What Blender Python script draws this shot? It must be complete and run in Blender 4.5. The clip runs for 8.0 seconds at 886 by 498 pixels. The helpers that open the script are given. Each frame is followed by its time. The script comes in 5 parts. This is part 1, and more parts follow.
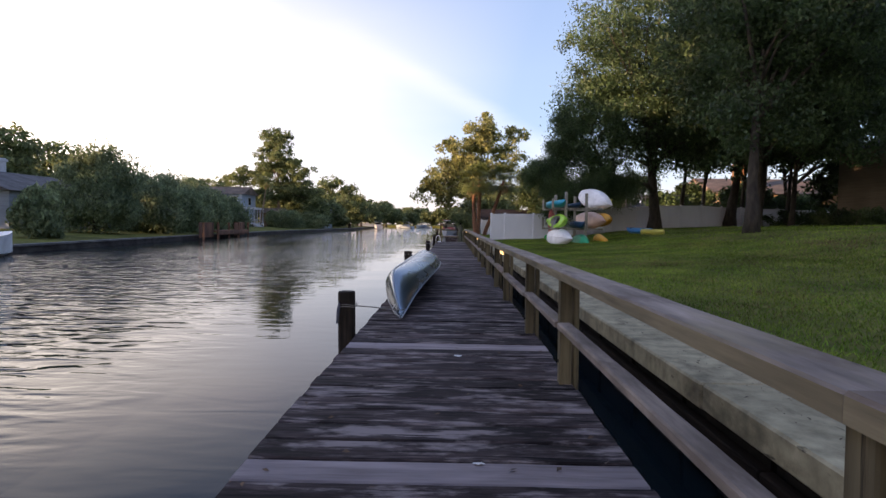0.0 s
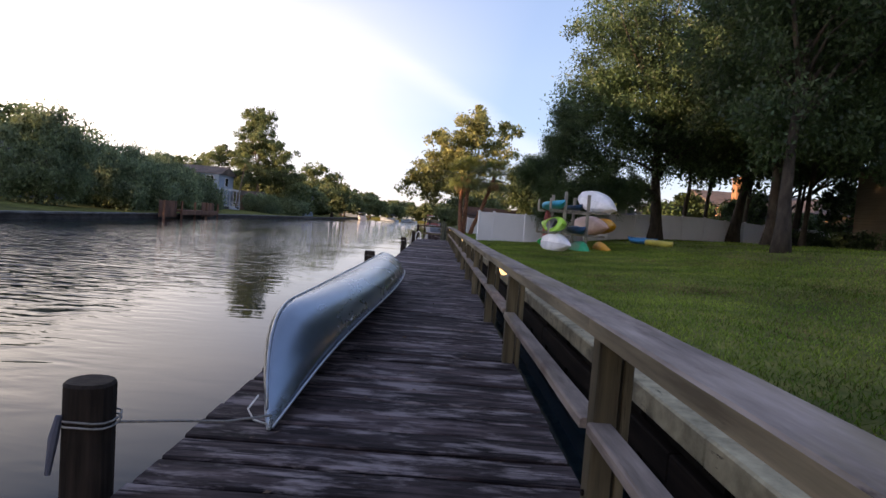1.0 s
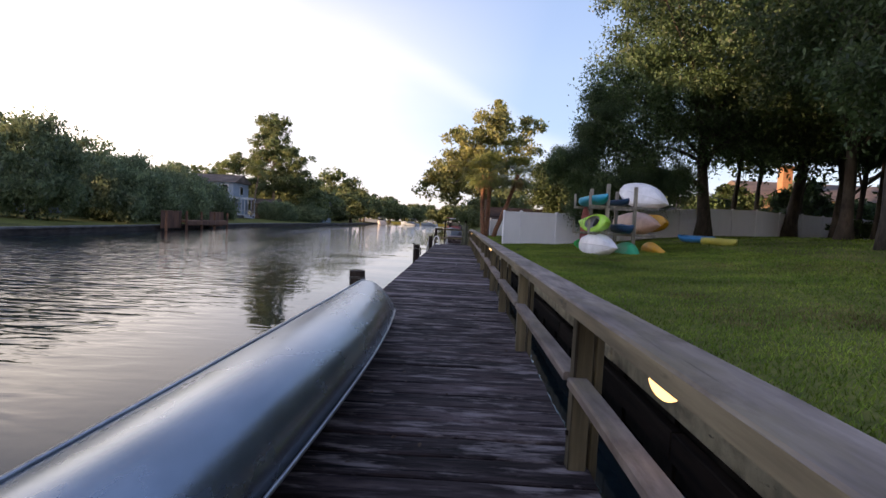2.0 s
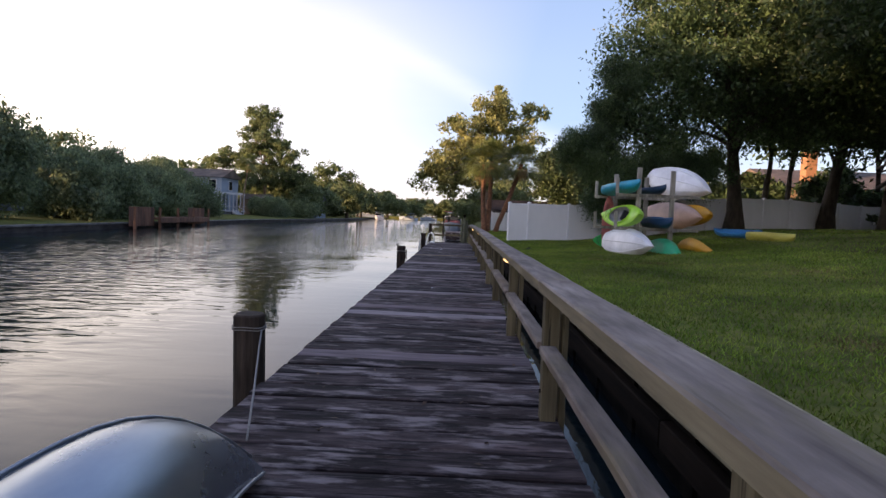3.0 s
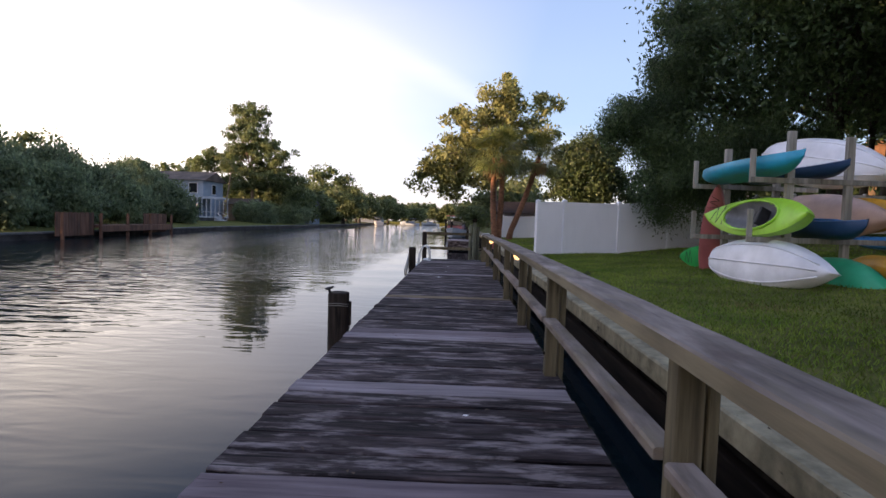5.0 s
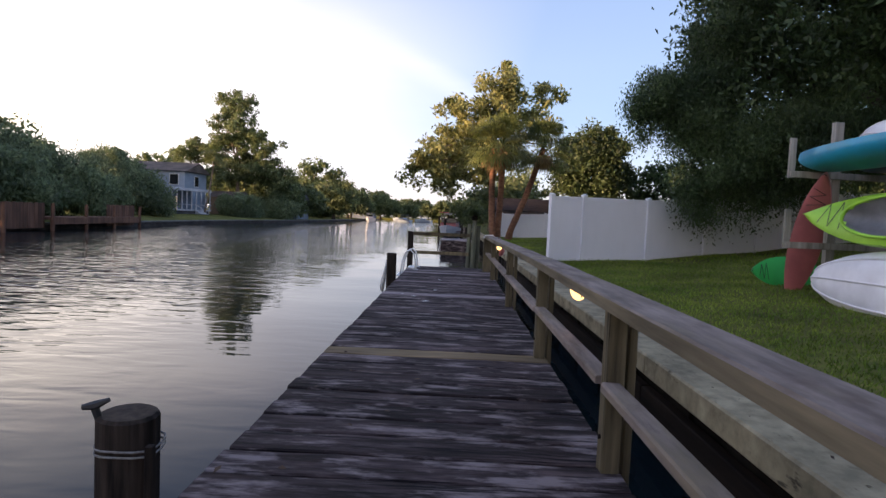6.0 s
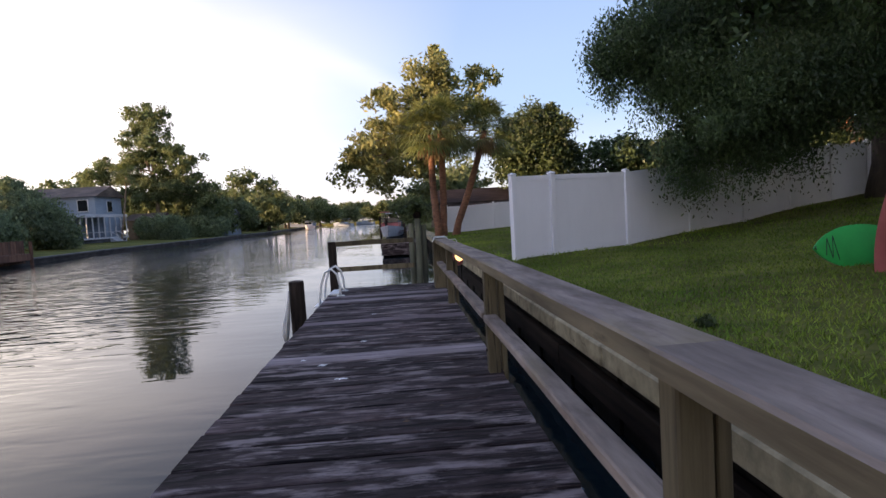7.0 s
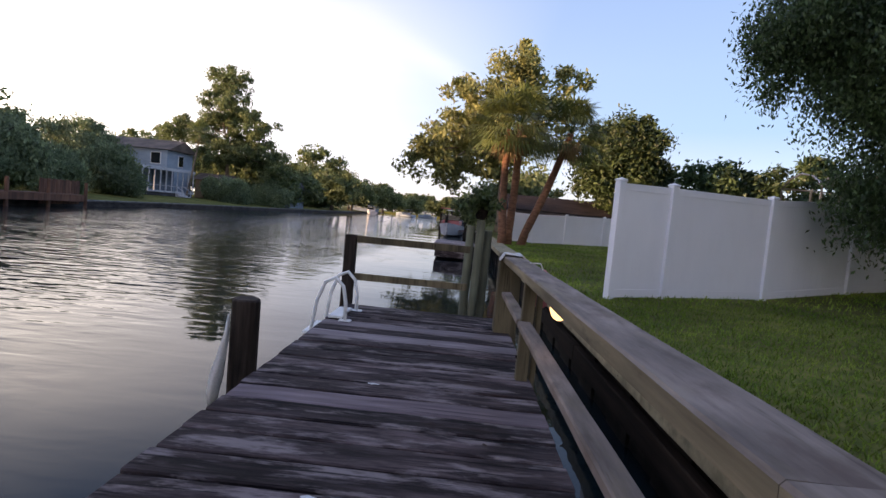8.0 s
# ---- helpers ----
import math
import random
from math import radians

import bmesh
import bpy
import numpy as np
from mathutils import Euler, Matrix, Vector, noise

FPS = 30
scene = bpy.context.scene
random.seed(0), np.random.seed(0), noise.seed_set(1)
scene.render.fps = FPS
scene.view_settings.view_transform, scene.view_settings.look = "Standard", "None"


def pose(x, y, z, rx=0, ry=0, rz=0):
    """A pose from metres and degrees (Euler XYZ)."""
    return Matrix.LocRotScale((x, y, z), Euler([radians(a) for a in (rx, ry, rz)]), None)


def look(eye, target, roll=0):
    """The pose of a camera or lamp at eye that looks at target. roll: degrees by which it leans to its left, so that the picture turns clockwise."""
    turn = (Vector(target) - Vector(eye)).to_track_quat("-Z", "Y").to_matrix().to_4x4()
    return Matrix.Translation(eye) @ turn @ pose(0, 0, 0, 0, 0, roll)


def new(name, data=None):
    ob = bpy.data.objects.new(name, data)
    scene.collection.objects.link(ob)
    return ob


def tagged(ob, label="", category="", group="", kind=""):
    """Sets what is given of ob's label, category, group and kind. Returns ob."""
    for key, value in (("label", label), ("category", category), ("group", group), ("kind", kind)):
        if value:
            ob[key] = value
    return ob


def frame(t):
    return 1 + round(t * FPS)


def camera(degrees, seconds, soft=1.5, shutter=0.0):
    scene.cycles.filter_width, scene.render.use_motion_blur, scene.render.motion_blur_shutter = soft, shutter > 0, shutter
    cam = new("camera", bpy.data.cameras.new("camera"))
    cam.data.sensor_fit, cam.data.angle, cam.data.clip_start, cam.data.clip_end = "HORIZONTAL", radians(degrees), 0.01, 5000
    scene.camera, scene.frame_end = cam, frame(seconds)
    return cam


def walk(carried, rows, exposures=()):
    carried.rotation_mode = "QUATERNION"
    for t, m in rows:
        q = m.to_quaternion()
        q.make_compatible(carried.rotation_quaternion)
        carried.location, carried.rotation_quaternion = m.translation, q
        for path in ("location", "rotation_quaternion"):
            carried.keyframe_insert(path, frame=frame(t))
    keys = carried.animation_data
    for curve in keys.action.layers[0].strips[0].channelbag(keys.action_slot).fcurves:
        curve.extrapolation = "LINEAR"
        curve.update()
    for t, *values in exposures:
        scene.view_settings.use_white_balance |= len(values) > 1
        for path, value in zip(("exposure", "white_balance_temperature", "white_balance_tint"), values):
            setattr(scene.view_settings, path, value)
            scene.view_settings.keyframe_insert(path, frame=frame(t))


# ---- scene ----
cam = camera(76.3, 8.0, soft=1.5)
PATH = [
    (0, (0.435, -2.478, 1.132), (0.403, -0.48, 1.044), 0.8),
    (0.5, (0.478, -0.674, 1.168), (0.645, 1.316, 1.053), -0.3),
    (1, (0.599, 1.385, 1.119), (0.624, 3.382, 1.02), 4.6),
    (1.5, (0.638, 3.236, 1.125), (0.606, 5.234, 1.031), 2.9),
    (2.8, (0.701, 8.599, 1.126), (0.623, 10.595, 1.02), 3.1),
    (3, (0.712, 9.377, 1.129), (0.66, 11.373, 1.014), 2.2),
    (3.5, (0.694, 11.311, 1.138), (0.67, 13.309, 1.047), 2.5),
    (4, (0.636, 13.406, 1.116), (0.533, 15.401, 1.008), 4.1),
    (4.5, (0.58, 15.346, 1.114), (0.484, 17.341, 1.016), 2.5),
    (5.8, (0.525, 20.419, 1.147), (0.496, 22.416, 1.042), 2.0),
    (6, (0.499, 21.042, 1.134), (0.46, 23.038, 1.026), 2.6),
    (6.5, (0.47, 22.734, 1.17), (0.363, 24.728, 1.058), 1.9),
    (7, (0.631, 24.558, 1.15), (0.782, 26.549, 1.03), -3.3),
    (7.5, (0.761, 26.119, 1.164), (0.858, 28.114, 1.051), 2.6),
    (8, (0.714, 27.799, 1.129), (0.662, 29.794, 1.009), 5.5),
]
walk(cam, [(t, look(eye, target, roll)) for t, eye, target, roll in PATH], [(0.0, 1.28, 6400, 22), (8.0, 1.28, 6300, 22)])

# ---- world, sun, exposure ----
SUN_AZ, SUN_EL = radians(-115), radians(5.5)
world = bpy.data.worlds.new("sky_world")
scene.world = world
world.use_nodes = True
wt = world.node_tree
wt.nodes.clear()
w_out = wt.nodes.new("ShaderNodeOutputWorld")
w_bg = wt.nodes.new("ShaderNodeBackground")
w_sky = wt.nodes.new("ShaderNodeTexSky")
w_sky.sky_type = "NISHITA"
w_sky.sun_disc = False
w_sky.sun_elevation = SUN_EL
w_sky.sun_rotation = SUN_AZ
w_sky.air_density, w_sky.dust_density, w_sky.ozone_density = 1.0, 0.3, 2.5
w_bg.inputs["Strength"].default_value = 0.15
# thin high cirrus, long streaks of stretched noise
w_tc = wt.nodes.new("ShaderNodeTexCoord")
w_map = wt.nodes.new("ShaderNodeMapping")
w_map.inputs["Rotation"].default_value = (0.0, radians(38), radians(10))
w_map.inputs["Scale"].default_value = (0.9, 1.2, 5.0)
w_noise = wt.nodes.new("ShaderNodeTexNoise")
w_noise.inputs["Scale"].default_value = 1.6
w_noise.inputs["Detail"].default_value = 5.0
w_ramp = wt.nodes.new("ShaderNodeValToRGB")
w_ramp.color_ramp.elements[0].position = 0.50
w_ramp.color_ramp.elements[0].color = (0.63, 0.63, 0.63, 1)
w_ramp.color_ramp.elements[1].position = 0.80
w_ramp.color_ramp.elements[1].color = (0.78, 0.78, 0.78, 1)
w_mix = wt.nodes.new("ShaderNodeMix")
w_mix.data_type = "RGBA"
# thin haze, brighter and whiter towards the low sun
w_dot = wt.nodes.new("ShaderNodeVectorMath")
w_dot.operation = "DOT_PRODUCT"
w_dot.inputs[1].default_value = (math.sin(SUN_AZ), math.cos(SUN_AZ), 0.1)
w_half = wt.nodes.new("ShaderNodeMapRange")
w_half.inputs["From Min"].default_value, w_half.inputs["From Max"].default_value = -1.0, 1.0
w_haze = wt.nodes.new("ShaderNodeValToRGB")
for pos, col in ((0.0, (0.13, 0.175, 0.24)), (0.26, (0.18, 0.225, 0.285)), (0.44, (0.50, 0.475, 0.455)), (0.62, (1.14, 1.02, 0.80)), (0.73, (0.78, 0.70, 0.60)), (0.88, (0.66, 0.57, 0.46))):
    el = w_haze.color_ramp.elements[0] if pos == 0.0 else w_haze.color_ramp.elements.new(pos)
    el.color = (*col, 1)
w_haze.color_ramp.elements[-1].color = (0.75, 0.62, 0.47, 1)
w_gain = wt.nodes.new("ShaderNodeVectorMath")
w_gain.operation = "SCALE"
w_gain.inputs["Scale"].default_value = 10.0
wt.links.new(w_tc.outputs["Generated"], w_dot.inputs[0])
wt.links.new(w_dot.outputs["Value"], w_half.inputs["Value"])
wt.links.new(w_half.outputs["Result"], w_haze.inputs["Fac"])
wt.links.new(w_haze.outputs["Color"], w_gain.inputs[0])
# pale pinkish band along the horizon
w_sep = wt.nodes.new("ShaderNodeSeparateXYZ")
w_low = wt.nodes.new("ShaderNodeMapRange")
w_low.inputs["From Min"].default_value, w_low.inputs["From Max"].default_value = 0.0, 0.17
w_low.inputs["To Min"].default_value, w_low.inputs["To Max"].default_value = 0.55, 0.0
w_rim = wt.nodes.new("ShaderNodeMix")
w_rim.data_type, w_rim.blend_type = "RGBA", "LIGHTEN"
w_rim.inputs["B"].default_value = (4.6, 3.9, 3.9, 1)
wt.links.new(w_tc.outputs["Generated"], w_sep.inputs[0])
wt.links.new(w_sep.outputs["Z"], w_low.inputs["Value"])
wt.links.new(w_low.outputs["Result"], w_rim.inputs["Factor"])
wt.links.new(w_gain.outputs[0], w_rim.inputs["A"])
# one long faint cirrus streak
w_band = wt.nodes.new("ShaderNodeVectorMath")
w_band.operation = "DOT_PRODUCT"
w_band.inputs[1].default_value = (-0.497, 0.188, -0.847)
w_wob = wt.nodes.new("ShaderNodeMath")
w_wob.operation = "MULTIPLY_ADD"
w_wob.inputs[1].default_value = 0.10
w_abs = wt.nodes.new("ShaderNodeMath")
w_abs.operation = "SUBTRACT"
w_abs.inputs[1].default_value = 0.05
w_mag = wt.nodes.new("ShaderNodeMath")
w_mag.operation = "ABSOLUTE"
w_soft = wt.nodes.new("ShaderNodeMapRange")
w_soft.interpolation_type = "SMOOTHSTEP"
w_soft.inputs["From Min"].default_value, w_soft.inputs["From Max"].default_value = 0.0, 0.035
w_soft.inputs["To Min"].default_value, w_soft.inputs["To Max"].default_value = 0.26, 0.0
w_cir = wt.nodes.new("ShaderNodeMix")
w_cir.data_type = "RGBA"
w_cir.inputs["B"].default_value = (5.0, 4.7, 4.9, 1)
wt.links.new(w_tc.outputs["Generated"], w_band.inputs[0])
wt.links.new(w_noise.outputs["Fac"], w_wob.inputs[0])
wt.links.new(w_band.outputs["Value"], w_wob.inputs[2])
wt.links.new(w_wob.outputs[0], w_abs.inputs[0])
wt.links.new(w_abs.outputs[0], w_mag.inputs[0])
wt.links.new(w_mag.outputs[0], w_soft.inputs["Value"])
wt.links.new(w_soft.outputs["Result"], w_cir.inputs["Factor"])
wt.links.new(w_rim.outputs["Result"], w_cir.inputs["A"])
# haze thins out overhead
w_high = wt.nodes.new("ShaderNodeMapRange")
w_high.inputs["From Min"].default_value, w_high.inputs["From Max"].default_value = 0.26, 0.46
w_high.inputs["To Min"].default_value, w_high.inputs["To Max"].default_value = 0.0, 0.96
w_top = wt.nodes.new("ShaderNodeMix")
w_top.data_type = "RGBA"
w_top.inputs["B"].default_value = (1.3, 1.78, 2.75, 1)
wt.links.new(w_sep.outputs["Z"], w_high.inputs["Value"])
wt.links.new(w_high.outputs["Result"], w_top.inputs["Factor"])
wt.links.new(w_cir.outputs["Result"], w_top.inputs["A"])
wt.links.new(w_top.outputs["Result"], w_mix.inputs["B"])
wt.links.new(w_tc.outputs["Generated"], w_map.inputs["Vector"])
wt.links.new(w_map.outputs["Vector"], w_noise.inputs["Vector"])
wt.links.new(w_noise.outputs["Fac"], w_ramp.inputs["Fac"])
wt.links.new(w_ramp.outputs["Color"], w_mix.inputs["Factor"])
wt.links.new(w_sky.outputs["Color"], w_mix.inputs["A"])
wt.links.new(w_mix.outputs["Result"], w_bg.inputs["Color"])
wt.links.new(w_bg.outputs["Background"], w_out.inputs["Surface"])

sun = new("sun", bpy.data.lights.new("sun", "SUN"))
sun.data.energy, sun.data.angle, sun.data.color = 5.0, radians(0.6), (1.0, 0.66, 0.36)
to_sun = Vector((math.sin(SUN_AZ) * math.cos(SUN_EL), math.cos(SUN_AZ) * math.cos(SUN_EL), math.sin(SUN_EL)))
sun.matrix_world = look(to_sun * 60, (0, 0, 0))

# ---- materials ----


def mat(name, c1, c2, scale=8.0, rough=0.75, bump=0.15, stretch=(1, 1, 1), big=0.35, big_scale=0.6, vary=0.0,
        metal=0.0, detail=6.0, island=0.0, spread=(0.32, 0.68), translucent=0.0, rough_vary=0.12, offset=True, spec=0.5, dist=0.01):
    m = bpy.data.materials.new(name)
    m.use_nodes = True
    nt = m.node_tree
    nt.nodes.clear()
    N, L = nt.nodes.new, nt.links.new
    out, bsdf = N("ShaderNodeOutputMaterial"), N("ShaderNodeBsdfPrincipled")
    tc, mp = N("ShaderNodeTexCoord"), N("ShaderNodeMapping")
    mp.inputs["Scale"].default_value = stretch
    vec = tc.outputs["Object"]
    info = N("ShaderNodeObjectInfo")
    if offset:
        add = N("ShaderNodeVectorMath")
        add.operation = "MULTIPLY_ADD"
        comb = N("ShaderNodeCombineXYZ")
        for i, k in enumerate((37.0, 53.0, 11.0)):
            mu = N("ShaderNodeMath")
            mu.operation = "MULTIPLY"
            mu.inputs[1].default_value = k
            L(info.outputs["Random"], mu.inputs[0])
            L(mu.outputs[0], comb.inputs[i])
        add.inputs[1].default_value = (1, 1, 1)
        L(vec, add.inputs[0])
        L(comb.outputs[0], add.inputs[2])
        vec = add.outputs[0]
    L(vec, mp.inputs["Vector"])
    n1, n2 = N("ShaderNodeTexNoise"), N("ShaderNodeTexNoise")
    n1.inputs["Scale"].default_value, n1.inputs["Detail"].default_value, n1.inputs["Roughness"].default_value = scale, detail, 0.62
    n2.inputs["Scale"].default_value, n2.inputs["Detail"].default_value = big_scale, 3.0
    L(mp.outputs["Vector"], n1.inputs["Vector"])
    L(vec, n2.inputs["Vector"])
    ramp = N("ShaderNodeValToRGB")
    e = ramp.color_ramp.elements
    e[0].position, e[1].position = spread
    e[0].color, e[1].color = (*c1, 1), (*c2, 1)
    L(n1.outputs["Fac"], ramp.inputs["Fac"])
    hsv = N("ShaderNodeHueSaturation")
    val = N("ShaderNodeMapRange")
    val.inputs["From Min"].default_value, val.inputs["From Max"].default_value = 0.3, 0.7
    val.inputs["To Min"].default_value, val.inputs["To Max"].default_value = 1 - big, 1 + big
    L(n2.outputs["Fac"], val.inputs["Value"])
    last = val.outputs["Result"]
    if vary or island:
        rnd = N("ShaderNodeMapRange")
        k = vary or island
        rnd.inputs["To Min"].default_value, rnd.inputs["To Max"].default_value = 1 - k, 1 + k
        if island:
            geo = N("ShaderNodeNewGeometry")
            L(geo.outputs["Random Per Island"], rnd.inputs["Value"])
        else:
            L(info.outputs["Random"], rnd.inputs["Value"])
        mul = N("ShaderNodeMath")
        mul.operation = "MULTIPLY"
        L(last, mul.inputs[0])
        L(rnd.outputs["Result"], mul.inputs[1])
        last = mul.outputs[0]
    L(last, hsv.inputs["Value"])
    L(ramp.outputs["Color"], hsv.inputs["Color"])
    L(hsv.outputs["Color"], bsdf.inputs["Base Color"])
    rr = N("ShaderNodeMapRange")
    rr.inputs["To Min"].default_value, rr.inputs["To Max"].default_value = max(0.03, rough - rough_vary), min(1, rough + rough_vary)
    L(n1.outputs["Fac"], rr.inputs["Value"])
    L(rr.outputs["Result"], bsdf.inputs["Roughness"])
    bsdf.inputs["Metallic"].default_value = metal
    bsdf.inputs["Specular IOR Level"].default_value = spec
    if bump:
        b = N("ShaderNodeBump")
        b.inputs["Strength"].default_value, b.inputs["Distance"].default_value = bump, dist
        L(n1.outputs["Fac"], b.inputs["Height"])
        L(b.outputs["Normal"], bsdf.inputs["Normal"])
    surf = bsdf.outputs["BSDF"]
    if translucent:
        tr, mx = N("ShaderNodeBsdfTranslucent"), N("ShaderNodeMixShader")
        L(hsv.outputs["Color"], tr.inputs["Color"])
        mx.inputs["Fac"].default_value = translucent
        L(surf, mx.inputs[1])
        L(tr.outputs["BSDF"], mx.inputs[2])
        surf = mx.outputs["Shader"]
    L(surf, out.inputs["Surface"])
    return m


def glow(name, colour, strength):
    m = bpy.data.materials.new(name)
    m.use_nodes = True
    b = m.node_tree.nodes["Principled BSDF"]
    b.inputs["Base Color"].default_value = (*colour, 1)
    b.inputs["Emission Color"].default_value = (*colour, 1)
    b.inputs["Emission Strength"].default_value = strength
    return m


def wear(m, colour, scale, stretch, lo, hi, amount):
    """Lays stains, worn patches or drying cracks of one colour over a material."""
    nt = m.node_tree
    N, L = nt.nodes.new, nt.links.new
    bsdf = next(n for n in nt.nodes if n.type == "BSDF_PRINCIPLED")
    old = bsdf.inputs["Base Color"].links[0].from_socket
    noise1 = next(n for n in nt.nodes if n.type == "TEX_NOISE" and n.inputs["Vector"].links[0].from_node.type != "MAPPING")
    src = noise1.inputs["Vector"].links[0].from_socket
    mp, n = N("ShaderNodeMapping"), N("ShaderNodeTexNoise")
    mp.inputs["Scale"].default_value = stretch
    mp.inputs["Location"].default_value = (scale, 3.7, 1.9)
    n.inputs["Scale"].default_value, n.inputs["Detail"].default_value, n.inputs["Roughness"].default_value = scale, 8.0, 0.62
    r, mx = N("ShaderNodeMapRange"), N("ShaderNodeMix")
    r.inputs["From Min"].default_value, r.inputs["From Max"].default_value = lo, hi
    r.inputs["To Max"].default_value = amount
    mx.data_type = "RGBA"
    L(src, mp.inputs["Vector"])
    L(mp.outputs["Vector"], n.inputs["Vector"])
    L(n.outputs["Fac"], r.inputs["Value"])
    L(r.outputs["Result"], mx.inputs["Factor"])
    L(old, mx.inputs["A"])
    mx.inputs["B"].default_value = (*colour, 1)
    L(mx.outputs["Result"], bsdf.inputs["Base Color"])


GRAIN_Y, GRAIN_Z = (1, 0.06, 1), (1, 1, 0.06)
M_plank = mat("weathered_plank", (0.021, 0.015, 0.015), (0.108, 0.079, 0.078), 14, 0.8, 0.7, (0.16, 1, 1), 0.5, 2.2, 0.45, spread=(0.42, 0.74), detail=10, spec=0.12)
wear(M_plank, (0.285, 0.235, 0.23), 8, (0.30, 1, 1), 0.51, 0.62, 0.75)
wear(M_plank, (0.180, 0.146, 0.150), 26, (0.22, 1, 1), 0.54, 0.70, 0.35)
wear(M_plank, (0.012, 0.008, 0.010), 12, (0.3, 1, 1), 0.58, 0.68, 0.6)
wear(M_plank, (0.035, 0.016, 0.011), 3.2, (0.35, 1, 1), 0.60, 0.70, 0.6)
wear(M_plank, (0.004, 0.003, 0.004), 30, (0.035, 1, 1), 0.57, 0.62, 0.9)
M_plank_grey = mat("pale_grey_plank", (0.165, 0.135, 0.138), (0.34, 0.285, 0.29), 17, 0.8, 0.5, (0.10, 1, 1), 0.25, 1.2, 0.2, detail=8, spec=0.15)
wear(M_plank_grey, (0.03, 0.02, 0.021), 24, (0.04, 1, 1), 0.60, 0.68, 0.8)
M_plank_tan = mat("pinkish_plank", (0.11, 0.082, 0.088), (0.24, 0.188, 0.195), 17, 0.8, 0.4, (0.10, 1, 1), 0.25, 1.2, 0.15, detail=8, spec=0.15)
wear(M_plank_tan, (0.025, 0.015, 0.013), 24, (0.04, 1, 1), 0.60, 0.68, 0.8)
M_plank_ochre = mat("ochre_plank", (0.11, 0.080, 0.045), (0.24, 0.175, 0.10), 17, 0.8, 0.4, (0.10, 1, 1), 0.25, 1.2, 0.15, detail=8, spec=0.15)
M_cap = mat("rail_cap_timber", (0.155, 0.124, 0.104), (0.33, 0.268, 0.228), 16, 0.8, 0.30, (1, 0.14, 1), 0.28, 1.6, 0.06, detail=8, spec=0.12)
wear(M_cap, (0.24, 0.195, 0.115), 3.4, (1, 0.30, 1), 0.52, 0.66, 0.55)
wear(M_cap, (0.10, 0.068, 0.055), 5.0, (1, 0.45, 1), 0.54, 0.68, 0.6)
wear(M_cap, (0.05, 0.036, 0.028), 34, (1, 0.05, 1), 0.62, 0.70, 0.4)
wear(M_cap, (0.03, 0.02, 0.015), 7, (1, 0.4, 1), 0.70, 0.76, 0.8)
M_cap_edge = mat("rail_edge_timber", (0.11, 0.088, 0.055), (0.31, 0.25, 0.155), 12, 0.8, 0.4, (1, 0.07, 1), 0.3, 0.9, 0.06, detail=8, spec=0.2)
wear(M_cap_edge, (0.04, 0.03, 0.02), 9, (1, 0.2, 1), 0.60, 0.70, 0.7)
M_post = mat("post_timber", (0.052, 0.041, 0.024), (0.19, 0.155, 0.092), 14, 0.8, 0.4, (1, 1, 0.06), 0.35, 1.2, 0.2, detail=8, spec=0.2)
wear(M_post, (0.016, 0.011, 0.008), 30, (1, 1, 0.035), 0.60, 0.66, 0.8)
M_pile = mat("old_pile_timber", (0.008, 0.006, 0.005), (0.056, 0.042, 0.033), 20, 0.8, 0.7, (1, 1, 0.08), 0.4, 2.0, 0.2, spec=0.15)
M_pile_green = mat("treated_pile", (0.055, 0.060, 0.040), (0.18, 0.185, 0.125), 14, 0.75, 0.5, (1, 1, 0.08), 0.4, 1.5, 0.2)
# near-black tone stands for the shade in the gap beside the deck
M_dark_timber = mat("near_black_timber", (0.006, 0.0045, 0.004), (0.026, 0.019, 0.014), 10, 0.9, 0.4, GRAIN_Y, 0.3, 0.8, 0.2, spec=0.08)
M_concrete = mat("seawall_concrete", (0.19, 0.165, 0.105), (0.40, 0.345, 0.225), 6, 0.9, 0.35, spec=0.2, big=0.3, big_scale=0.8, offset=False)
wear(M_concrete, (0.05, 0.04, 0.028), 3.0, (1, 0.5, 1), 0.54, 0.70, 0.7)
wear(M_concrete, (0.02, 0.016, 0.012), 14, (1, 0.25, 1), 0.64, 0.70, 0.8)
# sheeting coloured almost black for the shade under the cap
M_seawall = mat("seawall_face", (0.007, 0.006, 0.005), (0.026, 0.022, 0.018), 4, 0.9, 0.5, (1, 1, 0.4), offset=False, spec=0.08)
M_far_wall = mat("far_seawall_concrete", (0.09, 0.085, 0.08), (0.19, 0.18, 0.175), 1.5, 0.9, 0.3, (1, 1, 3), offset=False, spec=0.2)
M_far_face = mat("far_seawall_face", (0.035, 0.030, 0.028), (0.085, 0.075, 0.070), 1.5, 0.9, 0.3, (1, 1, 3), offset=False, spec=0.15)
M_alu = mat("dull_aluminium", (0.17, 0.205, 0.25), (0.29, 0.335, 0.39), 3, 0.27, 0.04, (1, 0.3, 1), 0.12, 1.5, metal=0.9, rough_vary=0.1)
M_alu_trim = mat("aluminium_trim", (0.22, 0.24, 0.27), (0.36, 0.38, 0.41), 9, 0.4, 0.05, metal=0.9)
M_rope = mat("white_rope", (0.5, 0.48, 0.44), (0.72, 0.7, 0.66), 90, 0.9, 0.5)
M_line = mat("grey_mooring_line", (0.16, 0.15, 0.14), (0.34, 0.32, 0.30), 90, 0.9, 0.5)
M_vinyl = mat("white_vinyl", (0.76, 0.77, 0.82), (0.81, 0.82, 0.87), 1.6, 0.42, 0.02, (1, 1, 0.3), 0.04, 0.5)
